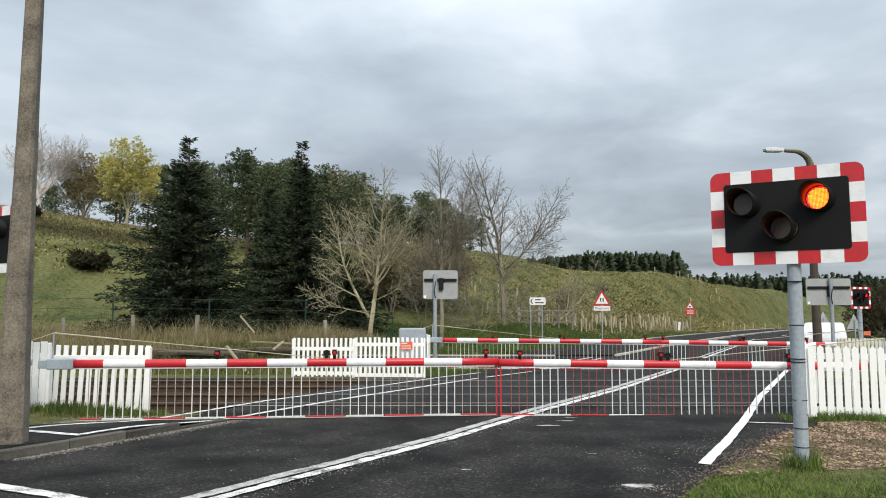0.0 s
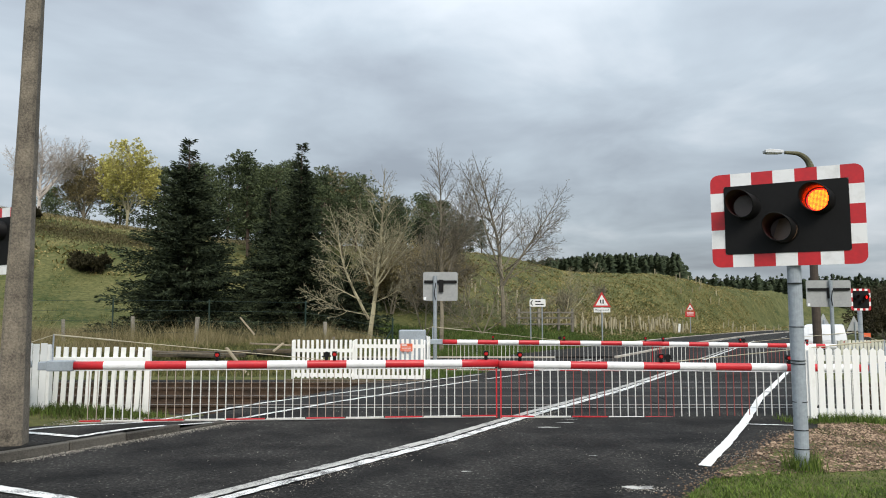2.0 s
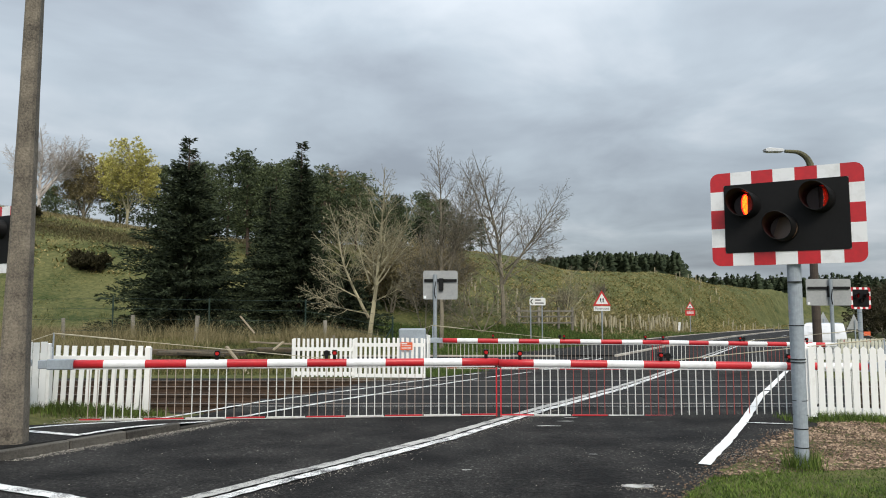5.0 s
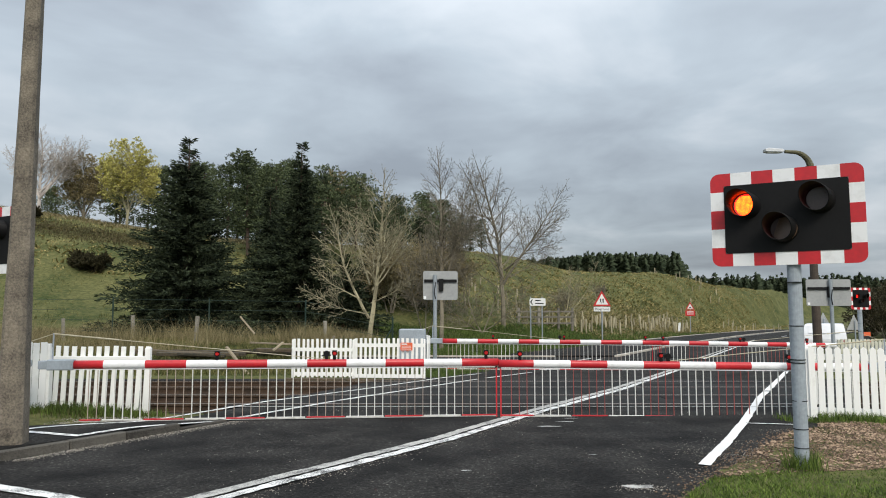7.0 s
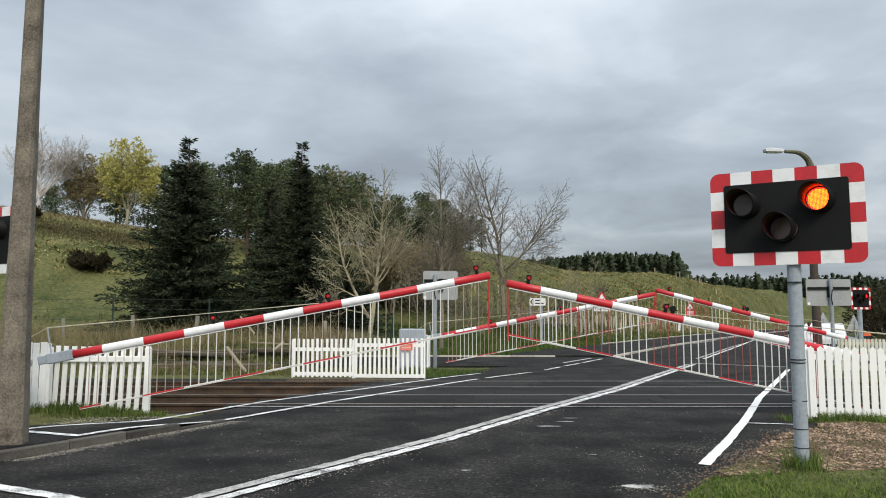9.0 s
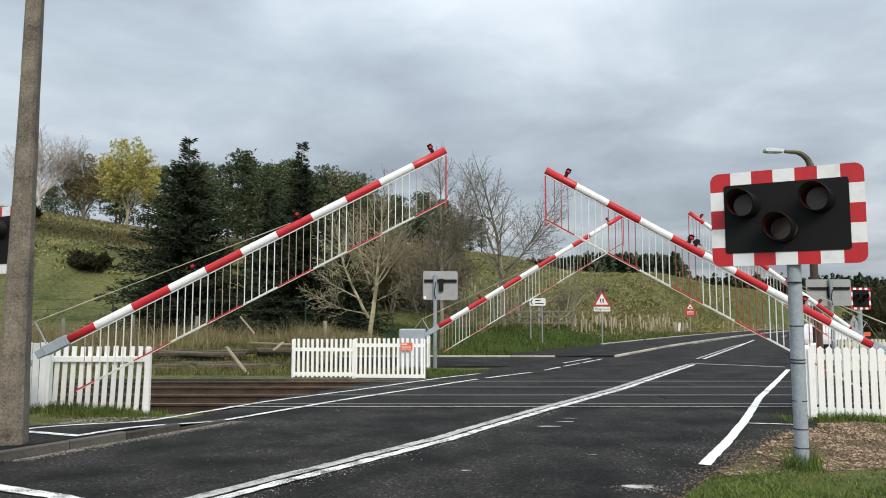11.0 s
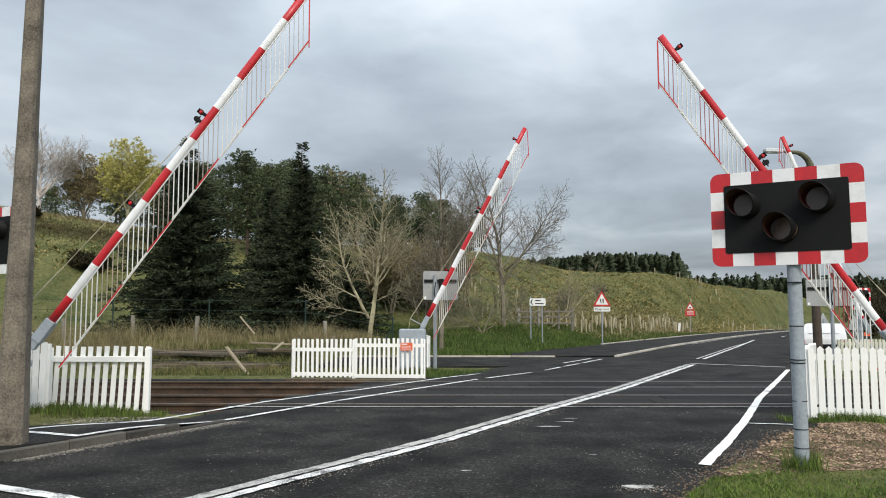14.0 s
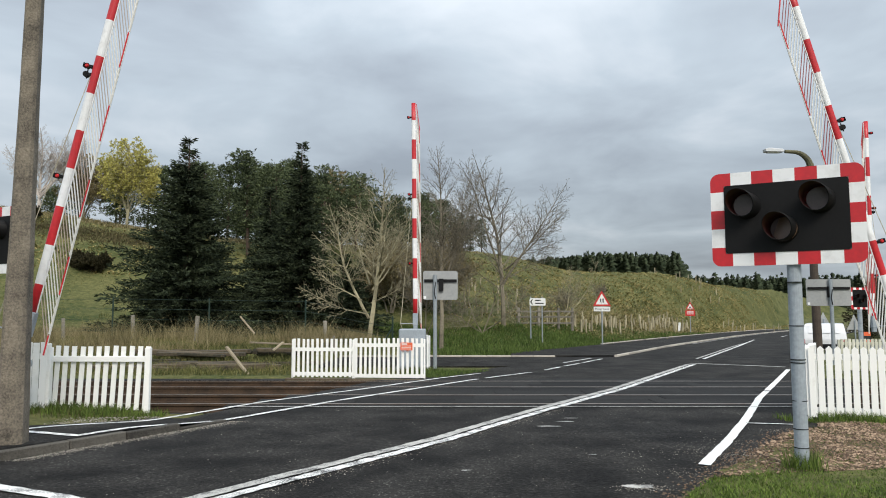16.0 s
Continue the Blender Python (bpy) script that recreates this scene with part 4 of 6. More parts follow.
def spruce(x, y, h, r, seed, label, dense=1.0, bare_top=0.0, lowest=0.03, name="spruce_tree", material=None, leaf=0.23, group="spruces", power=0.9):
    rng = np.random.default_rng(seed)
    t = thing(name, pose(x, y, land(x, y) - 0.05, 0, 0, seed * 40 % 360), label, "tree", group)
    bm = B()
    tube(bm, (0, 0, 0), (0, 0, h * 0.98), 0.014 * h + 0.05, 0.012, n=7)
    twigs = []
    vs, fs = [], []
    z = h * lowest + 0.35
    while z < h * 0.985:
        k = z / h
        reach = r * (1 - k) ** power * (0.9 + 0.1 * math.sin(7 * k)) + 0.08
        for _ in range(max(3, int((4 + 6 * (1 - k)) * dense))):
            a = rng.uniform(0, math.tau)
            ln = reach * rng.uniform(0.62, 1.15) * (1 + 0.14 * math.sin(a * 3 + seed))
            tilt = 0.40 * k + 0.02 + rng.normal() * 0.09
            way = Vector((math.cos(a), math.sin(a), tilt)).normalized()
            n = max(3, int(ln / 0.15))
            o = Vector((0, 0, z + rng.uniform(-0.1, 0.1)))
            if k > 1 - bare_top:
                tube(bm, o, o + way * ln, 0.012, 0.004, n=4, caps=False)
                if rng.random() < 0.72:
                    continue
            for i in range(n):
                s = (i + 0.7) / n
                p = o + way * (ln * s) + Vector((0, 0, (-0.30 * s * s + 0.14 * s ** 4) * ln * (1 - k)))
                if s < 0.06 and ln > 1.2:
                    continue
                v, f = sprays(rng, p, way + Vector((0, 0, -0.15)), leaf * (0.75 + 0.5 * (1 - s)), 9 if ln > 0.6 else 5, 0.45, 0.10)
                b = len(vs)
                vs += v
                fs += [tuple(b + q for q in w) for w in f]
        z += 0.17 + 0.14 * (1 - k)
    part("trunk", bm, M_DARKBARK, t, "dark straight trunk")
    tree_mesh("crown", vs, fs, material or M_SPRUCE, t)
    return t


def pine(seed, h, material, leaf_share=0.55, name="pine_tree", label="dark green pine tree on the hill crest", clumps=80, leaf=0.27, group="pine wood", spread=0.26):
    """A pine with a bare lower stem and a clumpy crown, at the origin."""
    rng = np.random.default_rng(seed)
    t = thing(name, Matrix(), label, "tree", group)
    bm = B()
    tube(bm, (0, 0, -0.5), (0.1, 0.05, h * 0.93), 0.02 * h, 0.03, n=6)
    vs, fs = [], []
    for _ in range(clumps):
        k = 1 - leaf_share * rng.random() ** 1.15
        a = rng.uniform(0, math.tau)
        prof = math.sin(math.pi * min(1, (1 - k) / leaf_share * 0.85 + 0.12)) ** 0.7
        ln = h * spread * prof * rng.uniform(0.15, 1.0)
        p = Vector((math.cos(a) * ln, math.sin(a) * ln, h * k))
        if rng.random() < 0.4:
            tube(bm, (0, 0, h * k - 0.25 * ln), p, 0.035, 0.012, n=4, caps=False)
        wide = 0.042 * h * rng.uniform(0.7, 1.3)
        for _ in range(13):
            o = Vector(rng.normal(0, 1, 3)) * wide
            q = p + Vector((o.x, o.y, 0.5 * o.z - 0.10 * o.xy.length))
            v, f = sprays(rng, q, Vector((o.x, o.y, 0.7 * wide)).normalized(), leaf, 4, 1.0, 0.15)
            b = len(vs)
            vs += v
            fs += [tuple(b + i for i in w) for w in f]
    part("trunk", bm, M_DARKBARK, t, "bare brown trunk")
    tree_mesh("crown", vs, fs, material, t)
    return t


def limbs(rng, start, way, length, radius, depth, out, bend=0.22, kids=(2, 4), wide=0.6, sides=5, up=0.12, shrink=0.66):
    """Branches that fork; out takes (a, b, ra, rb)."""
    n = 6 if depth > 2 else 5 if depth > 1 else 3
    p, d, r = Vector(start), Vector(way).normalized(), radius
    joints = []
    for i in range(n):
        q = p + d * (length / n)
        r2 = r * (0.84 if depth else 0.6)
        out.append((p.copy(), q.copy(), r, r2))
        joints.append((q.copy(), d.copy(), r2))
        d = (d + Vector(rng.normal(0, bend, 3)) + Vector((0, 0, up))).normalized()
        p, r = q, r2
    if depth <= 0:
        return
    for i, (q, dd, rr) in enumerate(joints):
        for _ in range(rng.integers(kids[0], kids[1] if depth > 1 else 2) if i else rng.integers(0, 2)):
            side = Vector(rng.normal(0, 1, 3)).cross(dd)
            if side.length < 1e-3:
                continue
            nd = (dd + side.normalized() * rng.uniform(wide * 0.6, wide * 1.35)).normalized()
            limbs(rng, q, nd, length * shrink * rng.uniform(0.7, 1.15), rr * 0.62, depth - 1, out, bend, kids, wide, sides, up, shrink)


def limb_mesh(out, low=0.008):
    vs, fs = [], []
    for a, b, ra, rb in out:
        n = 6 if ra > 0.05 else 4 if ra > 0.016 else 3
        ra, rb = max(ra, low), max(rb, low * 0.7)
        d = (b - a).normalized()
        s = d.orthogonal().normalized()
        t = d.cross(s)
        k = len(vs)
        for c, r in ((a, ra), (b, rb)):
            vs += [c + (s * math.cos(math.tau * i / n) + t * math.sin(math.tau * i / n)) * r for i in range(n)]
        fs += [(k + i, k + (i + 1) % n, k + n + (i + 1) % n, k + n + i) for i in range(n)]
    return vs, fs


def bare_tree(x, y, h, seed, stems, label, material=None, depth=4, wide=0.55, trunk=0.09, lean=0.25, up=0.12, leaves=None, leaf=0.3, nleaf=1, group="bare trees", shrink=0.66, low=0.008, name="bare_tree", length=0.36):
    rng = np.random.default_rng(seed)
    t = thing(name, pose(x, y, land(x, y) - 0.05), label, "tree", group)
    out = []
    for k in range(stems):
        a = math.tau * k / stems + rng.uniform(-0.4, 0.4)
        d = Vector((math.cos(a) * lean, math.sin(a) * lean, 1)) if stems > 1 else Vector((rng.normal() * 0.05, rng.normal() * 0.05, 1))
        limbs(rng, (math.cos(a) * 0.1, math.sin(a) * 0.1, 0), d, h * length * rng.uniform(0.85, 1.1), trunk * rng.uniform(0.8, 1.1), depth, out, 0.15, (1, 3), wide, up=up, shrink=shrink)
    top = max(b.z for a, b, ra, rb in out)
    k = h / top
    out = [(a * k, b * k, ra, rb) for a, b, ra, rb in out]
    big = [o for o in out if o[2] > trunk * 0.45]
    fine = [o for o in out if o[2] <= trunk * 0.45]
    v, f = limb_mesh(big)
    tree_mesh("trunk", v, f, material or M_BARK, t)
    v, f = limb_mesh(fine, low)
    tree_mesh("crown" if leaves is None else "limbwork", v, f, material or M_BARK, t, "open crown of bare twigs" if leaves is None else "thin twigs")
    if leaves is not None:
        vs, fs = [], []
        for a, b, ra, rb in fine:
            if ra < trunk * 0.2:
                v, f = sprays(rng, b, (b - a).normalized(), leaf, nleaf)
                n = len(vs)
                vs += v
                fs += [tuple(n + q for q in w) for w in f]
        tree_mesh("crown", vs, fs, leaves, t)
    return t


def bough(rng, out, start, way, length, radius, rank, spec):
    """One tapering, wandering axis with its side shoots, down to the last rank of twigs."""
    n = (12, 6, 3, 2)[rank]
    d, p, r = Vector(way).normalized(), Vector(start), radius
    pts = []
    for i in range(n):
        q = p + d * (length / n)
        r2 = radius * (1 - 0.86 * (i + 1) / n)
        out.append((p, q, r, r2, rank))
        pts.append((p, q, d.copy(), r2))
        d = (d + Vector(rng.normal(0, spec["wander"][rank], 3)) + Vector((0, 0, spec["up"][rank]))).normalized()
        p, r = q, r2
    if rank >= spec["ranks"]:
        return
    first = spec["first"] if rank == 0 else 0.18
    count = spec["count"][rank]
    if rank:
        count = max(2, int(count * min(1.4, length / spec["unit"][rank])))
    turn = rng.uniform(0, math.tau)
    for k in range(count):
        f = first + (0.97 - first) * (k + rng.random()) / count
        i = min(n - 1, int(f * n))
        a, b, d, rr = pts[i]
        o = a.lerp(b, f * n - i)
        side = d.orthogonal().normalized()
        turn += 2.4 + rng.normal() * 0.35
        side = Matrix.Rotation(turn, 3, d) @ side
        open_ = radians(spec["angle"][rank]) * rng.uniform(0.7, 1.25)
        ln = length * spec["ratio"][rank] * ((1 - f) ** spec["fall"] + 0.12) * rng.uniform(0.6, 1.15)
        bough(rng, out, o, d * math.cos(open_) + side * math.sin(open_), ln, max(0.004, min(rr * 0.7, radius * 0.30)), rank + 1, spec)


def open_tree(x, y, h, seed, stems, label, material, spec, low=0.006, name="bare_tree", group="bare trees", leaves=None, leaf=0.1, nleaf=2):
    """stems: height of the fork, direction, length and radius, before the tree is brought to its height h."""
    rng = np.random.default_rng(seed)
    t = thing(name, pose(x, y, land(x, y) - 0.05), label, "tree", group)
    out = []
    for (sx, sz), way, length, radius in stems:
        bough(rng, out, (sx, 0, sz), way, length, radius, 0, spec)
    k = h / max(b.z for a, b, ra, rb, n in out)
    out = [(a * k, b * k, ra, rb, n) for a, b, ra, rb, n in out]
    v, f = limb_mesh([o[:4] for o in out if o[4] == 0])
    tree_mesh("trunk", v, f, material, t)
    v, f = limb_mesh([o[:4] for o in out if o[4]], low)
    tree_mesh("crown" if leaves is None else "limbwork", v, f, material, t, "open crown of bare twigs" if leaves is None else "thin twigs")
    if leaves is not None:
        vs, fs = [], []
        for a, b, ra, rb, n in out:
            if n >= 2:
                v, f = sprays(rng, b, (b - a).normalized(), leaf, nleaf)
                m = len(vs)
                vs += v
                fs += [tuple(m + q for q in w) for w in f]
        tree_mesh("crown", vs, fs, leaves, t)
    return t


ASH_HABIT = dict(wander=(0.06, 0.10, 0.13, 0.15), up=(0.03, 0.07, 0.06, 0.05), ranks=3, first=0.28, count=(28, 13, 6), unit=(1, 2.0, 0.7), angle=(48, 44, 42), ratio=(0.46, 0.46, 0.5), fall=0.75)
BIRCH_HABIT = dict(wander=(0.03, 0.08, 0.12, 0.15), up=(0.02, 0.08, 0.05, 0.02), ranks=3, first=0.22, count=(56, 13, 5), unit=(1, 1.8, 0.6), angle=(46, 40, 40), ratio=(0.27, 0.42, 0.5), fall=0.6)
LEAFY_HABIT = dict(wander=(0.05, 0.09, 0.12, 0.15), up=(0.03, 0.09, 0.06, 0.03), ranks=3, first=0.20, count=(32, 10, 4), unit=(1, 1.8, 0.6), angle=(52, 46, 46), ratio=(0.52, 0.46, 0.5), fall=0.62)
BUSH_HABIT = dict(wander=(0.10, 0.14, 0.18, 0.2), up=(0.03, 0.04, 0.03, 0.0), ranks=2, first=0.15, count=(22, 10, 5), unit=(1, 1.0, 0.5), angle=(50, 48, 44), ratio=(0.45, 0.5, 0.5), fall=0.7)


def make_trees():
    spruce(-11.3, 31, 9.1, 4.0, 3, "tall dark green spruce with a thin bare leader", 2.2, 0.17, power=0.98)
    spruce(-6.9, 34, 9.5, 2.9, 8, "tall narrow dark spruce with a bare leader", 2.1, 0.15, power=0.95)
    spruce(-9.0, 36.5, 7.2, 2.7, 12, "smaller dark spruce between two tall ones", 1.7)
    spruce(-12.7, 33.5, 6.2, 2.3, 15, "small dark spruce behind the tall one", 1.5)
    open_tree(-3.12, 30.2, 7.6, 24, [((0, 0), (0.05, 0, 1), 6.9, 0.115), ((-0.02, 1.0), (-0.62, 0.1, 1), 4.9, 0.075), ((0.1, 2.1), (0.55, -0.2, 1), 3.9, 0.05), ((0.0, 2.3), (-0.35, 0.4, 1), 4.1, 0.05),
                                   ((-0.05, 1.15), (-1, -0.15, 0.28), 2.9, 0.035), ((0.05, 1.6), (0.9, -0.3, 0.35), 2.1, 0.03), ((-0.3, 1.7), (-1, 0.2, 0.55), 2.6, 0.035)],
              "leafless many-stemmed tree with pale grey twigs", M_PALEBARK, ASH_HABIT, 0.0055)
    spruce(-4.6, 45, 5.2, 2.0, 51, "young dark spruce in the thicket below the wood", 1.3)
    spruce(-1.6, 47, 5.6, 2.1, 52, "young dark spruce in the thicket below the wood", 1.3)
    spruce(-5.0, 35.5, 4.0, 2.5, 55, "low dark spruce behind the pale leafless tree", 1.5)
    bare_tree(-3.2, 43, 5.0, 53, 4, "brown budding bush in the thicket", M_BARK, 4, 0.6, 0.07, 0.35, 0.06, leaves=M_BROWNLEAF, leaf=0.08, nleaf=2, group="crest trees", low=0.008, name="budding_tree", length=0.3)
    bare_tree(-0.4, 45, 5.4, 54, 4, "brown budding bush in the thicket", M_BARK, 4, 0.6, 0.07, 0.35, 0.06, leaves=M_BROWNLEAF, leaf=0.08, nleaf=2, group="crest trees", low=0.008, name="budding_tree", length=0.3)
    open_tree(-0.08, 31.5, 9.5, 23, [((0, 0), (0.015, 0, 1), 11.2, 0.105), ((0.1, 2.6), (0.17, 0.1, 1), 7.9, 0.055), ((0.2, 3.6), (0.36, -0.2, 1), 6.2, 0.04)], "tall leafless birch with fine upright twigs", M_BARK, BIRCH_HABIT, 0.0055)
    open_tree(-0.9, 35, 6.0, 29, [((0, 0), (0.05, 0, 1), 5.8, 0.05), ((0, 0.2), (-0.3, 0.1, 1), 5.2, 0.045), ((0, 0.2), (0.42, 0.1, 1), 4.6, 0.04)], "leafless young tree with fine twigs", M_BARK, BIRCH_HABIT, 0.0065)
    open_tree(3.75, 44, 11.4, 31, [((0, 0), (0.0, 0, 1), 9.4, 0.15), ((0.0, 2.3), (0.60, 0.1, 1), 6.4, 0.09), ((0.0, 2.6), (-0.40, -0.2, 1), 6.5, 0.08), ((0.05, 3.0), (1.0, -0.3, 0.75), 4.6, 0.06), ((0.1, 2.6), (1.0, 0.2, 0.35), 3.6, 0.04), ((-0.1, 2.0), (-1, 0.1, 0.6), 3.0, 0.04)],
              "broad leafless ash tree with spreading branches", M_BARK, ASH_HABIT, 0.0075)
    open_tree(7.1, 47, 4.7, 44, [((0, 0), (0.95, 0, 0.8), 5.6, 0.05), ((0.6, 0.5), (0.7, 0.2, 1), 4.0, 0.035)], "thin leaning leafless sapling beside the ash tree", M_PALEBARK, BUSH_HABIT, 0.008)
    open_tree(2.2, 40, 5.4, 33, [((0, 0), (0.4, 0, 1), 4.8, 0.05), ((0, 0.1), (-0.6, 0.1, 1), 4.4, 0.045), ((0, 0.1), (1.1, 0.1, 0.8), 4.0, 0.04), ((0, 0.1), (-1.2, -0.2, 0.7), 3.6, 0.04)], "leafless thorny shrub below the ash tree", M_BARK, BUSH_HABIT, 0.007)
    open_tree(-35.2, 61, 8.4, 35, [((0, 0), (0.0, 0, 1), 8.2, 0.17), ((0, 1.8), (0.55, 0, 1), 6.6, 0.11), ((0, 1.9), (-0.5, 0.1, 1), 6.5, 0.11), ((0, 1.8), (0.95, -0.2, 1), 5.4, 0.08), ((0, 2.2), (0.3, 0.3, 1), 6.0, 0.08), ((0, 2.0), (-0.9, -0.2, 1), 5.2, 0.08), ((0, 2.4), (0.75, 0.3, 1), 5.6, 0.07)], "leafless spreading tree on the hill crest", M_ASHBARK, ASH_HABIT, 0.011)
    open_tree(-27.5, 61, 8.2, 37, [((0, 0), (0.0, 0, 1), 8.2, 0.13), ((0, 1.6), (0.32, 0.1, 1), 5.6, 0.08), ((0, 1.7), (-0.32, 0, 1), 5.5, 0.08)], "young tree in yellow-green leaf on the crest", M_PALEBARK, LEAFY_HABIT, 0.011, "leafy_tree", "crest trees", M_YELLOWLEAF, 0.10, 5)
    open_tree(-32.3, 63, 7.0, 39, [((0, 0), (0.0, 0, 1), 6.8, 0.13), ((0, 1.0), (0.4, 0.1, 1), 5.0, 0.09), ((0, 1.0), (-0.4, 0, 1), 5.0, 0.09)], "brown budding tree on the hill crest", M_BARK, LEAFY_HABIT, 0.011, "budding_tree", "crest trees", M_BROWNLEAF, 0.11, 3)
    open_tree(-9.2, 60, 6.6, 41, [((0, 0), (0.0, 0, 1), 7.2, 0.12), ((0, 1.4), (0.4, 0.1, 1), 5.0, 0.08), ((0, 1.4), (-0.4, 0, 1), 5.0, 0.08)], "russet budding tree before the pine wood", M_BARK, LEAFY_HABIT, 0.011, "budding_tree", "crest trees", M_BROWNLEAF, 0.11, 3)
    for k, (x, y, h) in enumerate(((9.5, 55, 2.6), (15.5, 70, 1.8))):
        bare_tree(x, y, h, 60 + k, 4, "small leafless thorn bush on the slope", M_BARK, 3, 0.7, 0.05, 0.5, 0.03, group="thorn bushes", low=0.012, name="thorn_bush")
    for k, (x, y, h) in enumerate(((1.4, 42.5, 2.2), (4.8, 46, 2.4), (6.4, 49, 2.2))):
        open_tree(x, y, h, 120 + k, [((0, 0), (0.5, 0.1, 1), 2.2, 0.03), ((0, 0), (-0.5, 0, 1), 2.2, 0.03), ((0, 0), (1.1, 0.2, 0.7), 2.0, 0.025), ((0, 0), (-1.1, -0.1, 0.7), 2.0, 0.025)],
                  "tangled leafless scrub at the edge of the verge", M_PALEBARK if k % 2 else M_BARK, BUSH_HABIT, 0.007, "scrub_bush", "scrub bushes")
    # pine wood on the crest
    kinds = [pine(101, 9.5, M_PINE, 0.72), pine(102, 9.5, M_PINE, 0.82, clumps=90), pine(103, 9.5, M_PINE, 0.60, spread=0.3), pine(104, 9.5, M_PINE, 0.92, clumps=95, spread=0.23)]
    rng = np.random.default_rng(77)
    spots = []
    for row, y0 in enumerate((63, 68, 75)):
        for x in np.arange(-44 - 4 * row, 4.0, 2.3):
            spots.append((x + rng.uniform(-0.9, 0.9), y0 + rng.uniform(-2, 2)))
    for y0 in (51, 57):
        for x in np.arange(-17.5, -1.0, 2.3):
            spots.append((x * y0 / 60 + rng.uniform(-0.9, 0.9), y0 + rng.uniform(-2, 2)))
    first = {}
    for x, y in spots:
        if (-37.2 < x * 62 / y < -24.2 and y < 71) or x / y < -0.57:
            continue
        want = np.interp(x * 72 / y, (-60, -42, -36, -29, -20, -13, -6, -1, 4), (5.5, 5.2, 6.4, 7.8, 7.1, 6.7, 5.6, 4.7, 3.8)) * rng.uniform(0.8, 1.1)
        k = int(rng.integers(0, 4))
        m = pose(x, y, land(x, y) - 0.1, rng.uniform(-2, 2), rng.uniform(-2, 2), rng.uniform(0, 360))
        ob = kinds[k] if k not in first else copy_thing(kinds[k], m)
        first[k] = 1
        ob.matrix_basis = m
        ob.scale = (want / 9.5 * 1.05, want / 9.5 * 1.05, want / 9.5)
    # far woods, beyond counting
    rng = np.random.default_rng(9)
    vs, fs = [], []

    def far_tree(x, y, base, h):
        n = 18
        for i in range(n):
            k = (i + rng.random()) / n
            rr = 0.21 * h * (1 - k) ** 0.7
            for _ in range(9):
                a = rng.uniform(0, math.tau)
                o = Vector((x + math.cos(a) * rr * 0.3, y + math.sin(a) * rr * 0.3, base + h * k))
                d = Vector((math.cos(a), math.sin(a), rng.uniform(-0.3, 0.5))) * (rr + 0.03 * h)
                s = Vector((-math.sin(a), math.cos(a), rng.uniform(-0.4, 0.4))) * (0.028 * h)
                b = len(vs)
                vs.extend((o - s, o + d, o + s + Vector((0, 0, 0.06 * h))))
                fs.append((b, b + 1, b + 2))

    for _ in range(430):
        y = rng.uniform(185, 240)
        a = rng.uniform(0.12, 0.345)
        far_tree(a * y, y, 3.5, rng.uniform(0.9, 1.07) * (13.6 if a > 0.2 else 11.5 + 15 * (a - 0.1)) * (0.8 if a > 0.335 else 1) * y / 205)
    for _ in range(950):
        y = rng.uniform(380, 470)
        a = rng.uniform(0.32, 0.95)
        far_tree(a * y, y, -2, rng.uniform(0.8, 1.1) * 22)
    ob = raw("far_woods", vs, fs, M_FARWOOD)
    tagged(ob, "distant dark conifer plantation along the skyline", "woods", kind="stuff")
    # low growth beside the far road
    for k, (x, y, h) in enumerate(((32.5, 52, 3.4), (36, 56, 4.4), (39.5, 62, 4.2), (34, 48, 3.0), (44, 70, 5.0), (38.5, 60, 5.2), (42.5, 64, 5.5), (48, 73, 6.0), (37, 57, 4.6), (40, 63, 5.0))):
        bare_tree(x, y, h, 80 + k, 4, "dull brown-green bush beyond the parked car", M_BARK, 3, 0.8, 0.05, 0.55, 0.03, leaves=M_GORSE, leaf=0.11, nleaf=9, group="roadside bushes", low=0.012, name="bush")
    for k, (x, y, h) in enumerate(((-22.0, 44.5, 1.25), (-23.1, 45.0, 1.1), (-31.5, 53.5, 1.0))):
        bare_tree(x, y, h, 90 + k, 6, "low dark gorse bush on the hillside", M_DARKBARK, 3, 0.7, 0.04, 0.6, 0.02, leaves=M_GORSE, leaf=0.09, nleaf=12, group="gorse bushes", low=0.012, name="gorse_bush")


make_trees()


def blades(name, spots, hmin, hmax, width, material, label, seed, lean=0.35, category="grass"):
    """Loose grass blades at (x, y, height factor)."""
    rng = np.random.default_rng(seed)
    vs, fs = [], []
    for x, y, k in spots:
        h = rng.uniform(hmin, hmax) * k
        a = rng.uniform(0, math.tau)
        z = land(x, y) - 0.02
        w = width * rng.uniform(0.6, 1.4)
        dx, dy = math.cos(a) * w, math.sin(a) * w
        l = rng.normal(0, lean, 2) * h
        b = len(vs)
        vs += [(x - dx, y - dy, z), (x + dx, y + dy, z), (x + dx * 0.7 + l[0] * 0.4, y + dy * 0.7 + l[1] * 0.4, z + h * 0.6), (x - dx * 0.7 + l[0] * 0.4, y - dy * 0.7 + l[1] * 0.4, z + h * 0.6), (x + l[0], y + l[1], z + h)]
        fs += [(b, b + 1, b + 2, b + 3), (b + 3, b + 2, b + 4)]
    ob = raw(name, vs, fs, material)
    tagged(ob, label, category, kind="stuff")


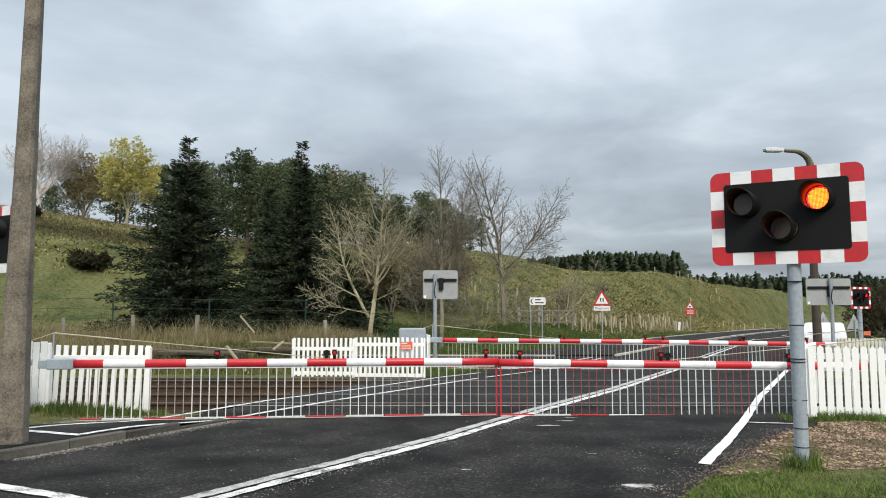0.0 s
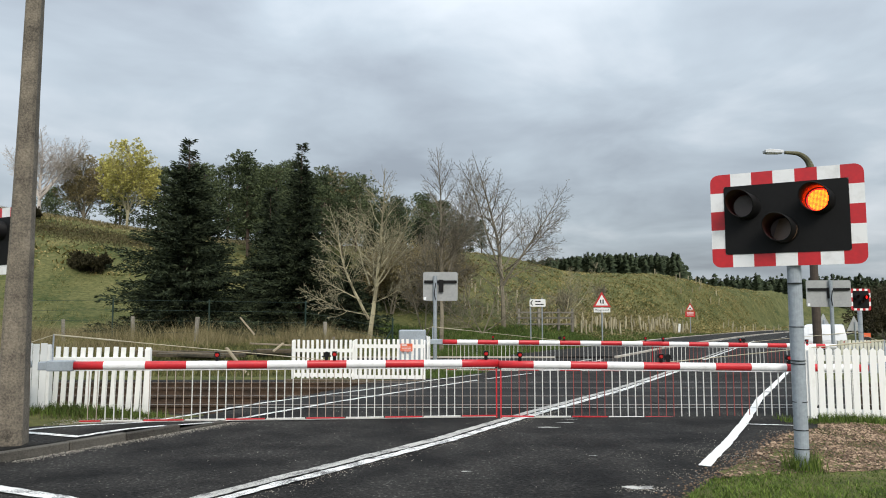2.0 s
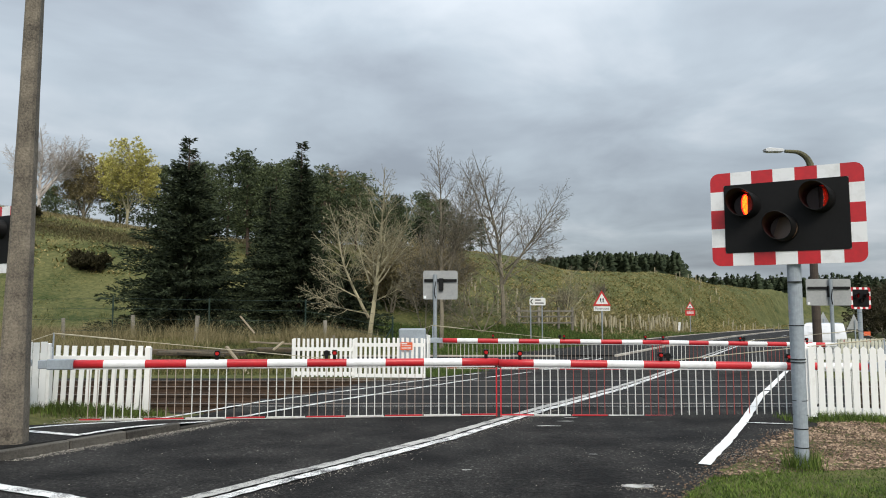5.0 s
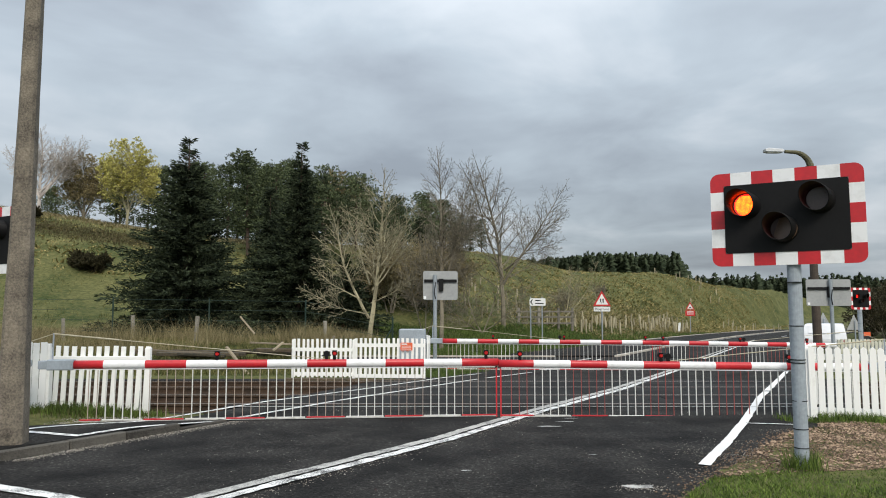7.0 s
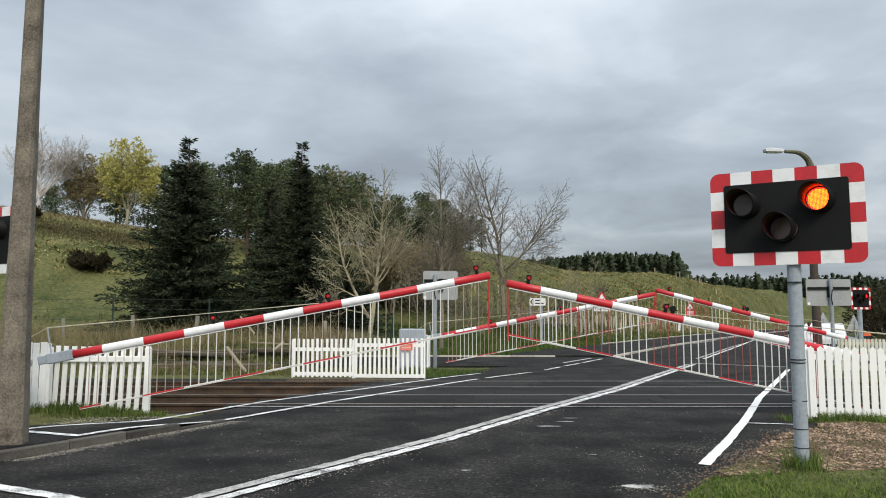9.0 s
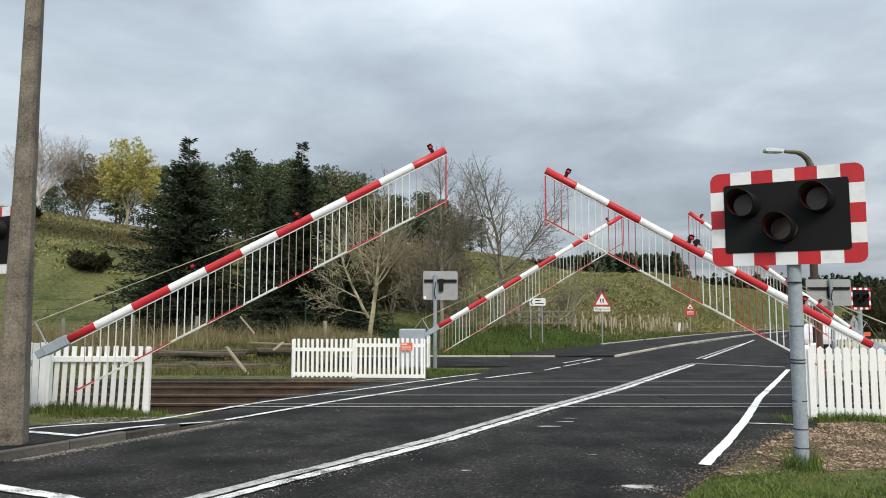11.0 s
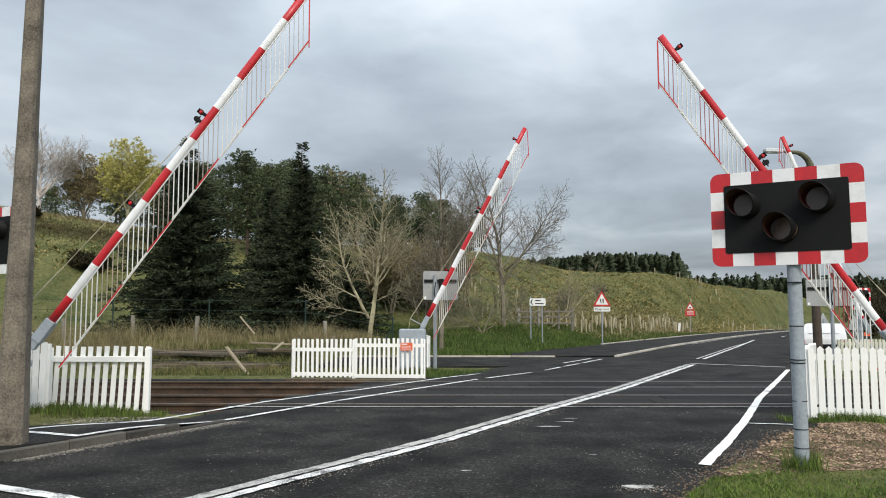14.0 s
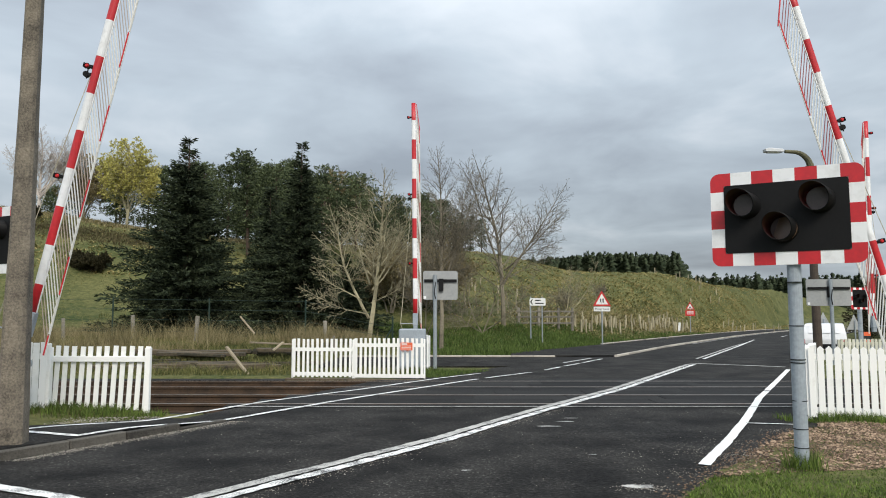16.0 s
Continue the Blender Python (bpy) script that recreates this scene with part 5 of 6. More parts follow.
def make_grass():
    rng = np.random.default_rng(31)

    def field(n, x0, x1, y0, y1, keep, clump=0.0):
        out = []
        while len(out) < n:
            x, y = rng.uniform(x0, x1), rng.uniform(y0, y1)
            k = keep(x, y)
            if k > 0 and rng.random() < k:
                out.append((x, y, 0.6 + 0.6 * max(0, 0.5 + noise.noise(Vector((x * 0.9, y * 0.9, 4))))))
        return out

    def not_road(x, y, m=0.15):
        u, v = road_uv(x, y)
        return not (-5.2 - m < v < 4.5 + m) and not (20 < y < 28.2 and -4.2 < x < 9)

    # mown verge by the signal post
    edge = lambda x: 6.75 + 0.17 * (x - 2.6) + 0.06 * math.sin(4.3 * x)
    verge = lambda x, y: 1.0 if x > 1.5 and y < edge(x) and road_uv(x, y)[1] > 3.38 + 0.05 * math.sin(5 * y) else 0
    blades("verge_grass", field(34000, 1.4, 6.0, 4.6, 7.6, verge), 0.02, 0.06, 0.0045, M_BLADE, "short green mown grass verge by the signal post", 1, 0.5)
    post = [(3.50 + rng.normal() * 0.09, 7.0 + rng.normal() * 0.07, 1.0) for _ in range(420)]
    blades("post_tuft", post, 0.06, 0.24, 0.004, M_BLADE, "tuft of long grass round the signal post", 2, 0.3)
    # grass under the fences
    lf = [(rng.uniform(-7.4, -4.4), 11.1 + rng.normal() * 0.25, 1.0) for _ in range(7000)]
    blades("fence_grass", lf[:3000], 0.04, 0.15, 0.005, M_MOSSBLADE, "dull mossy grass along the foot of the fence", 33)
    blades("fence_grass", lf[3000:], 0.04, 0.17, 0.005, M_BLADE, "green grass growing along the foot of the fence", 3)
    lf = [(x, 10.45 - 0.34 * (x - 5.4) + rng.normal() * 0.14 - 0.08, 1.0) for x in rng.uniform(4.95, 8.0, 4600)]
    blades("fence_grass", lf, 0.03, 0.17, 0.005, M_BLADE, "green grass growing along the pointed fence", 4)
    lf = [(rng.uniform(-1.0, 1.6), rng.uniform(17.6, 20.4), 1.0) for _ in range(9000)]
    lf = [p for p in lf if road_uv(p[0], p[1])[1] < -4.3]
    blades("fence_grass", lf, 0.05, 0.2, 0.007, M_LUSHSHADE, "dark green grass tuft at the corner of the fence", 5)
    moss = [(rng.uniform(-5.2, -4.86), rng.uniform(6.6, 7.35), 1.0) for _ in range(900)]
    blades("kerb_moss", moss, 0.01, 0.05, 0.006, M_MOSSBLADE, "low moss and weeds at the foot of the kerb", 43, 0.7)
    # the rough bank beyond the railway
    bank = lambda x, y: 1.0 if not_road(x, y) and x < 0.5 else 0
    blades("bank_grass", field(34000, -24, 0.4, 18.7, 29, bank), 0.06, 0.30, 0.007, M_HILLBLADE, "mixed dead and green grass on the railway bank", 6, 0.6)
    moss = [(x, y, k) for x, y, k in field(20000, -22, 0, 18.65, 25.5, bank)]
    blades("moss_grass", moss, 0.05, 0.24, 0.009, M_MOSSBLADE, "low mossy green growth on the foot of the bank", 16)
    dry = lambda x, y: max(0.0, 0.25 + 1.6 * noise.noise(Vector((x * 0.35, y * 0.35, 9)))) if x < -1 and not_road(x, y) else 0
    blades("dry_grass", field(24000, -26, -1, 23.5, 31, dry), 0.2, 0.70, 0.007, M_STRAW, "tall dry straw-coloured grass on the railway bank", 7, 0.3)
    stalks = [(x, y, k) for x, y, k in field(5000, -20, -2.5, 24.5, 27.5, dry)]
    blades("dead_stalks", stalks, 0.4, 1.15, 0.006, M_STRAW, "long dead stalks and bramble stems before the spruces", 21, 0.55)
    # the verge beyond the crossing
    far = lambda x, y: 1.0 if not_road(x, y, 2.2) and y < 40 + 1.2 * max(x, 0) and road_uv(x, y)[1] < -7.0 + min(2.0, 0.02 * y) else 0
    blades("far_verge_grass", field(48000, -4, 36, 28.1, 84, far), 0.08, 0.30, 0.016, M_LUSHSHADE, "lush green grass, coloured darker for shade, on the verge beside the far road", 8)
    hill = lambda x, y: 1.0 if (y > 29 and not_road(x, y, 5)) else 0
    near, tussock = [], []
    for x, y, k in field(17000, -50, 74, 29.5, 132, hill):
        n = noise.noise(Vector((x * 0.16, y * 0.16, 2)))
        for _ in range(9):
            (near if y < 44 else tussock).append((x + rng.normal() * 0.25, y + rng.normal() * 0.25, k * (1.0 + 0.7 * n)))
    for _ in range(4500):
        p = along(rng.uniform(36, 112), -8.2 - abs(rng.normal()) * 7)
        for _ in range(7):
            tussock.append((p.x + rng.normal() * 0.25, p.y + rng.normal() * 0.25, rng.uniform(0.6, 1.3)))
    pale = []
    for _ in range(9000):
        t = rng.random()
        pale.append((8.5 + 17 * t + rng.normal() * 1.6, 49.0 + 27 * t + rng.normal() * 1.8, 1.0))
    blades("straw_tussocks", pale, 0.08, 0.30, 0.03, M_STRAW, "bleached straw tussocks among the tree shelters", 23, 0.9)
    blades("hill_grass", near, 0.07, 0.25, 0.015, M_HILLBLADE, "tussocky olive and straw grass on the hillside", 9, 0.8)
    blades("hill_tussocks", tussock, 0.05, 0.17, 0.060, M_TUSSOCK, "low tussocks of olive, green and brown hill grass", 19, 1.3)
    heath = [(rng.uniform(-37, -20), 51.8 + rng.normal() * 1.1, 1.0) for _ in range(16000)]
    blades("heather", heath, 0.05, 0.18, 0.022, M_HEATHER, "brown heather scrub below the hill crest", 10, 0.6, "heather")
    rim = [(x, 56.0 + rng.normal() * 0.7 + 0.05 * (x + 30), 1.0) for x in rng.uniform(-38, -15, 5000)]
    blades("crest_grass", rim, 0.10, 0.30, 0.03, M_STRAW, "pale dry grass along the hill crest", 11, 0.6)


make_grass()


# ---- signs ----
M_SIGNWHITE = mat("sign_white", (0.80, 0.81, 0.80), 0.4, amount=0.12, grain=10, stain=2, bump=0.0)
M_INK = mat("sign_black", (0.015, 0.015, 0.016), 0.5, amount=0.2, bump=0.0)
M_SIGNRED = mat("sign_red", (0.58, 0.03, 0.03), 0.4, amount=0.15, bump=0.0)
M_NOTICE = mat("orange_notice", (0.80, 0.14, 0.05), 0.5, amount=0.15, grain=8, stain=3, bump=0.0)
M_CARWHITE = mat("car_white", (0.80, 0.81, 0.83), 0.22, amount=0.06, grain=4, stain=1, bump=0.0)
M_GLASS = mat("dark_car_glass", (0.03, 0.035, 0.04), 0.08, amount=0.2, bump=0.0)
M_TYRE = mat("tyre_rubber", (0.02, 0.02, 0.021), 0.85, amount=0.3, bump=0.2)
M_ALU = mat("lamp_head_alloy", (0.62, 0.64, 0.66), 0.4, 0.2, amount=0.15, bump=0.0)
M_MOSS = mat("mossy_steel", (0.15, 0.14, 0.075), 0.8, other=(0.05, 0.05, 0.03), grain=30, stain=4, bump=0.3)
M_GREENPOST = mat("green_coated_steel", (0.012, 0.036, 0.026), 0.5, amount=0.3, bump=0.0)
M_TUBE = mat("pale_tree_tube", (0.46, 0.41, 0.28), 0.7, other=(0.26, 0.23, 0.15), grain=8, stain=1, bump=0.0, obrand=0.5)
M_GRAVEL = mat("reddish_gravel", (0.25, 0.16, 0.105), 0.95, other=(0.06, 0.048, 0.032), grain=38, stain=2.2, bump=0.8, depth=0.03, island=0.5, lo=0.3, hi=0.7)
M_LITTER = mat("dead_leaf", (0.40, 0.285, 0.19), 0.9, other=(0.075, 0.045, 0.028), grain=20, stain=3, bump=0.2, island=0.8, lo=0.2, hi=0.85)
M_CHIP = mat("pale_stone_chip", (0.42, 0.39, 0.34), 0.9, other=(0.2, 0.17, 0.14), grain=30, stain=2, bump=0.2, island=0.6, lo=0.2, hi=0.8)


def plate(name, outline, y0, y1, material, parent, label=""):
    return part(name, prism(B(), outline, y0, y1), material, parent, label)


def tri(s, cz, r=0.0):
    return [(-s / 2, cz - s * 0.29), (s / 2, cz - s * 0.29), (0, cz + s * 0.577)]


def post_part(parent, x, y, z0, z1, r=0.035, material=None):
    bm = B()
    tube(bm, (x, y, z0), (x, y, z1), r, n=10)
    tube(bm, (x, y, z1), (x, y, z1 + 0.02), r * 1.05, r * 0.5, n=10)
    part("post", bm, material or M_GALV, parent)


def bar_lines(parent, material, x0, x1, zs, h, y, name="lettering"):
    for z in zs:
        plate(name, [(x0, z - h / 2), (x1, z - h / 2), (x1, z + h / 2), (x0, z + h / 2)], y - 0.002, y, material, parent)


def words(text, size, m, material, parent, label):
    cu = bpy.data.curves.new("lettering", "FONT")
    cu.body, cu.size, cu.align_x, cu.align_y, cu.extrude = text, size, "CENTER", "CENTER", 0.001
    tmp = new("lettering", cu)
    bpy.context.view_layer.update()
    me = bpy.data.meshes.new_from_object(tmp.evaluated_get(bpy.context.evaluated_depsgraph_get()))
    bpy.data.objects.remove(tmp)
    me.materials.clear()
    me.materials.append(material)
    ob = new("lettering", me)
    ob.parent, ob.matrix_basis = parent, m
    tagged(ob, label)


def make_signs():
    x, y = 5.1, 38.0
    s = thing("direction_sign", pose(x, y, land(x, y) - 0.02, 0, 0, 2), "white direction sign with black arrow on two grey posts", "road sign")
    post_part(s, -0.40, 0.05, -0.2, 2.42)
    post_part(s, 0.22, 0.05, -0.2, 2.42)
    plate("panel", [(-0.46, 2.02), (-0.40, 1.96), (0.38, 1.96), (0.40, 2.0), (0.40, 2.33), (0.38, 2.36), (-0.40, 2.36), (-0.46, 2.28)], -0.012, 0.01, M_SIGNWHITE, s, "white panel")
    plate("arrow", [(-0.43, 2.16), (-0.33, 2.02), (-0.27, 2.02), (-0.36, 2.16), (-0.27, 2.30), (-0.33, 2.30)], -0.016, -0.012, M_INK, s, "black chevron arrow")
    for a, b, z in ((-0.16, 0.14, 2.24), (-0.16, 0.30, 2.08)):
        bar_lines(s, M_INK, a, b, (z,), 0.06, -0.012)
    x, y = 8.97, 40.0
    s = thing("playground_sign", pose(x, y, land(x, y), 0, 0, -4), "red-bordered warning triangle over a white plate on a post", "road sign")
    g = 2.55
    post_part(s, 0, 0.04, -0.2, 2.97, 0.04)
    plate("triangle", tri(1.0, g), -0.008, 0.008, M_SIGNRED, s, "red triangle")
    plate("field", tri(0.70, g), -0.012, -0.008, M_SIGNWHITE, s, "white inner field")
    for dx, sc in ((-0.07, 0.9), (0.07, 1.0)):
        plate("symbol", [(dx - 0.05 * sc, g - 0.14), (dx - 0.015, g - 0.05), (dx + 0.06 * sc, g - 0.15), (dx + 0.03, g + 0.02), (dx + 0.045, g + 0.09), (dx + 0.02, g + 0.14 * sc), (dx - 0.02, g + 0.14 * sc), (dx - 0.045, g + 0.07), (dx - 0.03, g + 0.0)], -0.016, -0.012, M_INK, s, "black walking symbol")
    plate("lower_plate", rounded(0.92, 0.26, 0.03, cz=2.09), -0.008, 0.008, M_SIGNWHITE, s, "white plate")
    words("Playground", 0.18, pose(0, -0.010, 2.09, 90, 0, 0), M_INK, s, "black lettering")
    x, y = 24.4, 70.0
    s = thing("warning_sign", pose(x, y, land(x, y), 0, 0, -12), "small warning triangle over a red plate on a post", "road sign")
    post_part(s, 0, 0.05, -0.2, 2.75, 0.045)
    plate("triangle", tri(0.86, 2.62), -0.01, 0.01, M_SIGNRED, s, "red triangle")
    plate("field", tri(0.56, 2.62), -0.014, -0.01, M_SIGNWHITE, s, "white inner field")
    plate("symbol", rounded(0.2, 0.1, 0.03, cz=2.58), -0.018, -0.014, M_INK, s, "black symbol")
    plate("lower_plate", rounded(0.92, 0.55, 0.03, cz=2.0), -0.01, 0.01, M_SIGNRED, s, "red plate")
    bar_lines(s, M_SIGNWHITE, -0.32, 0.32, (2.16, 2.04, 1.92), 0.05, -0.01)
    x, y = 22.9, 69.0
    s = thing("marker_post", pose(x, y, land(x, y), 0, 6, 0), "short white plastic marker post in the grass", "marker post")
    plate("board", rounded(0.22, 1.0, 0.04, cz=0.45), -0.02, 0.02, M_SIGNWHITE, s)
    # sign backs by the far road
    for x, y, h in ((17.15, 32.0, 1.35), (20.27, 35.0, 1.2)):
        s = thing("sign_back", pose(x, y, land(x, y), 0, 0, 10), "grey back of a triangular road sign on a post", "road sign", "sign backs")
        post_part(s, 0, -0.04, -0.2, h + 0.2, 0.035)
        plate("panel", tri(0.85, h), 0.0, 0.012, M_SIGNBACK, s, "grey triangular back")
    s = thing("striped_marker", pose(17.3, 29.0, land(17.3, 29.0)), "short orange and black striped marker board", "marker post")
    for k in range(5):
        plate("stripe", [(-0.13, 0.16 * k + 0.15), (0.13, 0.16 * k + 0.15), (0.13, 0.16 * k + 0.31), (-0.13, 0.16 * k + 0.31)], -0.02, 0.02, M_INK if k % 2 else M_NOTICE, s)
    bm = box(B(), (0, 0.03, 0.2), (0.06, 0.05, 0.6), 0.004)
    part("post", bm, M_GREYWOOD, s)
    # notice on the fence
    s = thing("notice", pose(-0.90, 17.575, level(17.6) + 0.80, 0, 0, -6), "orange-red notice plate screwed to the white fence", "notice")
    plate("panel", rounded(0.30, 0.19, 0.012), -0.02, -0.008, M_NOTICE, s)
    bar_lines(s, M_SIGNWHITE, -0.12, 0.02, (0.06,), 0.03, -0.02)
    bar_lines(s, M_SIGNWHITE, -0.12, 0.12, (0.012, -0.028, -0.062), 0.012, -0.02)


make_signs()


def make_lamp_pole():
    x, y = 13.70, 26.0
    g = level(y)
    s = thing("street_lamp", pose(x, y, g), "street lamp on a brown wooden pole with mossy arm", "street lamp")
    bm = B()
    tube(bm, (0, 0, -0.3), (-0.06, 0, 7.15), 0.16, 0.115, n=14)
    part("pole", bm, M_POLEWOOD, s, "brown wooden pole")
    bm = B()
    pts = [(-0.06 + 0.05, -0.13, 6.5)] + [(-0.06 - 0.62 * (1 - math.cos(radians(a))) + 0.02, -0.13, 7.02 + 0.64 * math.sin(radians(a))) for a in range(0, 91, 10)] + [(-0.98, -0.13, 7.68)]
    for k, (a, b) in enumerate(zip(pts, pts[1:])):
        w = 0.14 - 0.007 * k
        tube(bm, a, b, w, w - 0.006, n=10)
    part("arm", bm, M_MOSS, s, "curved mossy bracket arm")
    bm = prism(B(), [(-1.74, 7.655), (-1.08, 7.64), (-1.04, 7.68), (-1.08, 7.76), (-1.60, 7.80), (-1.76, 7.76)], -0.26, 0.0)
    bmesh.ops.bevel(bm, geom=bm.edges[:], offset=0.015, segments=1, affect="EDGES")
    head = part("lamp_head", bm, M_ALU, s, "pale grey lamp head")
    part("bowl", box(B(), (-1.42, -0.13, 7.64), (0.5, 0.2, 0.03), 0.01), M_SIGNWHITE, head)
    part("strap", tube(B(), (-0.055, 0, 6.35), (-0.055, 0, 6.40), 0.135, n=14), M_GALV, s)
    part("number_tag", box(B(), (0.0, -0.155, 2.25), (0.10, 0.008, 0.08)), M_ALU, s)


make_lamp_pole()


def make_car():
    x, y = 16.3, 30.0
    c = thing("white_car", pose(x - 0.18, y, level(y) + 0.005, 0, 0, -ROAD_TURN), "white estate car parked at the roadside beyond the fence", "car")
    c.scale = (0.95, 1.0, 0.91)
    # side outline, length along y: x in the outline is along the car
    side = [(-2.1, 0.32), (-2.12, 0.75), (-2.05, 1.02), (-1.90, 1.36), (-1.7, 1.42), (0.1, 1.43), (0.75, 0.98), (1.9, 0.82), (2.1, 0.62), (2.1, 0.3)]
    bm = B()
    rows = []
    for w, k in ((-0.86, 0.0), (-0.80, 1.0), (0.80, 1.0), (0.86, 0.0)):
        rows.append([])
        for a, z in side:
            inn = max(0.0, (z - 0.8) / 0.62) * 0.13
            ww = (abs(w) - inn * (1 if abs(w) > 0.82 else 1.1)) * (1 if w > 0 else -1)
            zz = z if abs(w) < 0.82 else min(z, z - 0.05 * max(0, z - 0.9))
            rows[-1].append(bm.verts.new((ww, a, zz)))
    n = len(side)
    for a, b in zip(rows, rows[1:]):
        for i in range(n):
            bm.faces.new((a[i], a[(i + 1) % n], b[(i + 1) % n], b[i]))
    bm.faces.new(rows[0]), bm.faces.new(rows[-1][::-1])
    bmesh.ops.recalc_face_normals(bm, faces=bm.faces[:])
    bmesh.ops.bevel(bm, geom=bm.edges[:], offset=0.03, segments=2, affect="EDGES")
    part("body", bm, M_CARWHITE, c, "white painted body", smooth=False)
    part("rear_window", box(B(), (0, 0, 0), (1.15, 0.012, 0.34), 0.004, pose(0, -2.0, 1.18, -24, 0, 0)), M_CARWHITE, c, "white panelled rear window")
    for sx in (-1, 1):
        part("side_window", box(B(), (0, 0, 0), (0.012, 0.8, 0.28), 0.004, pose(sx * 0.795, -0.1, 1.14, 0, sx * -12, 0)), M_GLASS, c, "dark side window")
        part("tail_light", box(B(), (sx * 0.74, -2.08, 0.62), (0.10, 0.08, 0.28), 0.02), M_SIGNRED, c, "red tail light")
        for yy in (-1.3, 1.3):
            bm = B()
            tube(bm, (sx * 0.68, yy, 0.31), (sx * 0.87, yy, 0.31), 0.31, n=20)
            wheel = part("wheel", bm, M_TYRE, c, "black tyre")
            bm = B()
            tube(bm, (sx * 0.80, yy, 0.31), (sx * 0.88, yy, 0.31), 0.19, n=16)
            part("rim", bm, M_ALU, wheel)
    part("bumper", box(B(), (0, -2.12, 0.45), (1.62, 0.1, 0.22), 0.03), M_BLACK, c, "dark rear bumper")


make_car()


# ---- bank, posts and timbers ----
def make_bank_things():
    rng = random.Random(4)
    for x, y, h in ((-14.4, 27.0, 0.85), (-11.75, 27.0, 0.98), (-9.25, 26.6, 1.0), (-4.4, 26.5, 0.85), (-4.15, 27.2, 0.9), (-17.5, 27.5, 0.9)):
        p = thing("fence_post", pose(x, y, land(x, y) - 0.15, rng.uniform(-2, 2), rng.uniform(-3, 3), rng.uniform(0, 90)), "pale weathered wooden fence post in dry grass", "fence post", "old fence posts")
        part("shaft", box(B(), (0, 0, (h + 0.15) / 2), (0.12, 0.11, h + 0.15), 0.012), M_GREYWOOD, p)
    # green mesh fence before the spruces
    f = thing("wire_fence", Matrix(), "dark green steel posts with thin strained wires", "fence")
    spots = [(-16.5, 27.6), (-12.85, 27.6), (-9.1, 27.6), (-5.35, 27.6), (-1.96, 27.6)]
    for x, y in spots:
        bm = B()
        z = land(x, y)
        tube(bm, (x, y, z - 0.2), (x, y, z + 1.65), 0.032, n=8)
        part("post", bm, M_GREENPOST, f)
    for h in (0.35, 0.8, 1.2, 1.58):
        for (xa, ya), (xb, yb) in zip(spots, spots[1:]):
            bm = B()
            tube(bm, (xa, ya, land(xa, ya) + h), (xb, yb, land(xb, yb) + h), 0.006, n=4)
            part("wire", bm, M_GREENPOST, f)
    for dx in (-0.75,):
        bm = B()
        tube(bm, (-1.96 + dx, 27.6, land(-2.7, 27.6)), (-1.96, 27.6, land(-1.96, 27.6) + 1.2), 0.028, n=8)
        part("brace", bm, M_GREENPOST, f)
    # stack of old sleepers and planks on the bank
    for k in range(24):
        t = k / 23
        x, y = -8.6 + 4.2 * rng.random(), 23.0 - 3.0 * t
        ln, wd, tk = rng.uniform(1.2, 2.7), rng.uniform(0.12, 0.25), rng.uniform(0.08, 0.15)
        t = thing("old_sleeper", pose(x, y, land(x, y) + tk * 0.35 + (0.22 if 21.6 < y < 22.8 else 0.02), rng.uniform(-6, 6), rng.uniform(-2.5, 2.5), rng.uniform(-9, 9)), "rotting mossy timber sleeper stacked on the bank", "timber", "old timbers")
        part("beam", box(B(), (0, 0, 0), (ln, wd, tk), 0.015), M_SLEEPER, t)
    for x, y, z, rx, ry, rz, ln in ((-5.55, 19.3, 0.33, 0, 48, -12, 1.05), (-6.5, 23.6, 0.95, 0, 50, 10, 0.75), (-5.2, 22.0, 0.55, 0, 3, 8, 1.5), (-5.0, 21.6, 0.52, 0, -38, 30, 0.4)):
        t = thing("loose_plank", pose(x, y, land(x, y) + z, rx, ry, rz), "pale split plank leaning on the timber stack", "timber", "old timbers")
        part("board", box(B(), (0, 0, 0), (ln, 0.12, 0.05), 0.006), M_PALEWOOD, t)
    # dark drain cover edge beside the far rail
    t = thing("cable_trough", pose(-8.5, 17.85, level(18) - 0.10), "black cable trough lid beside the track", "cable trough", kind="structure")
    for k in range(12):
        part("lid", box(B(), (-5 + 1.05 * k, 0, 0.03), (1.03, 0.42, 0.09), 0.012), M_DECK, t)
    # timber edge under the far fence
    t = thing("timber_edging", pose(-2.2, 17.52, level(17.5) - 0.05, 0, 0, -6), "dark timber edging below the white fence", "edging", kind="structure")
    part("beam", box(B(), (0, 0, 0.0), (3.4, 0.16, 0.14), 0.012), M_SLEEPER, t)
    # tree shelters on the hill
    tube_bm = B()
    tube(tube_bm, (0, 0, -0.1), (0, 0, 1.0), 0.055, n=8)
    first = thing("tree_guard", Matrix(), "pale plastic tree shelter tube on the hillside", "tree guard", "tree shelters")
    part("tube", tube_bm, M_TUBE, first)
    r = np.random.default_rng(12)
    spots = []
    for k in range(95):
        t = r.random()
        x, y = 8.5 + 17 * t + r.normal() * 0.5, 48.5 + 27 * t + r.normal() * 1.1
        spots.append((x, y))
    for _ in range(60):
        spots.append((r.uniform(28, 52), r.uniform(80, 104)))
    for _ in range(34):
        spots.append((r.uniform(-3, 8), r.uniform(46, 56)))
    used = False
    for x, y in spots:
        if road_uv(x, y)[1] > -9 and y < 80:
            continue
        m = pose(x, y, land(x, y), r.uniform(-5, 5), r.uniform(-5, 5), 0)
        k = r.uniform(0.55, 1.0)
        ob = copy_thing(first, m) if used else first
        ob.matrix_basis, used = m, True
        ob.scale = (1, 1, k)
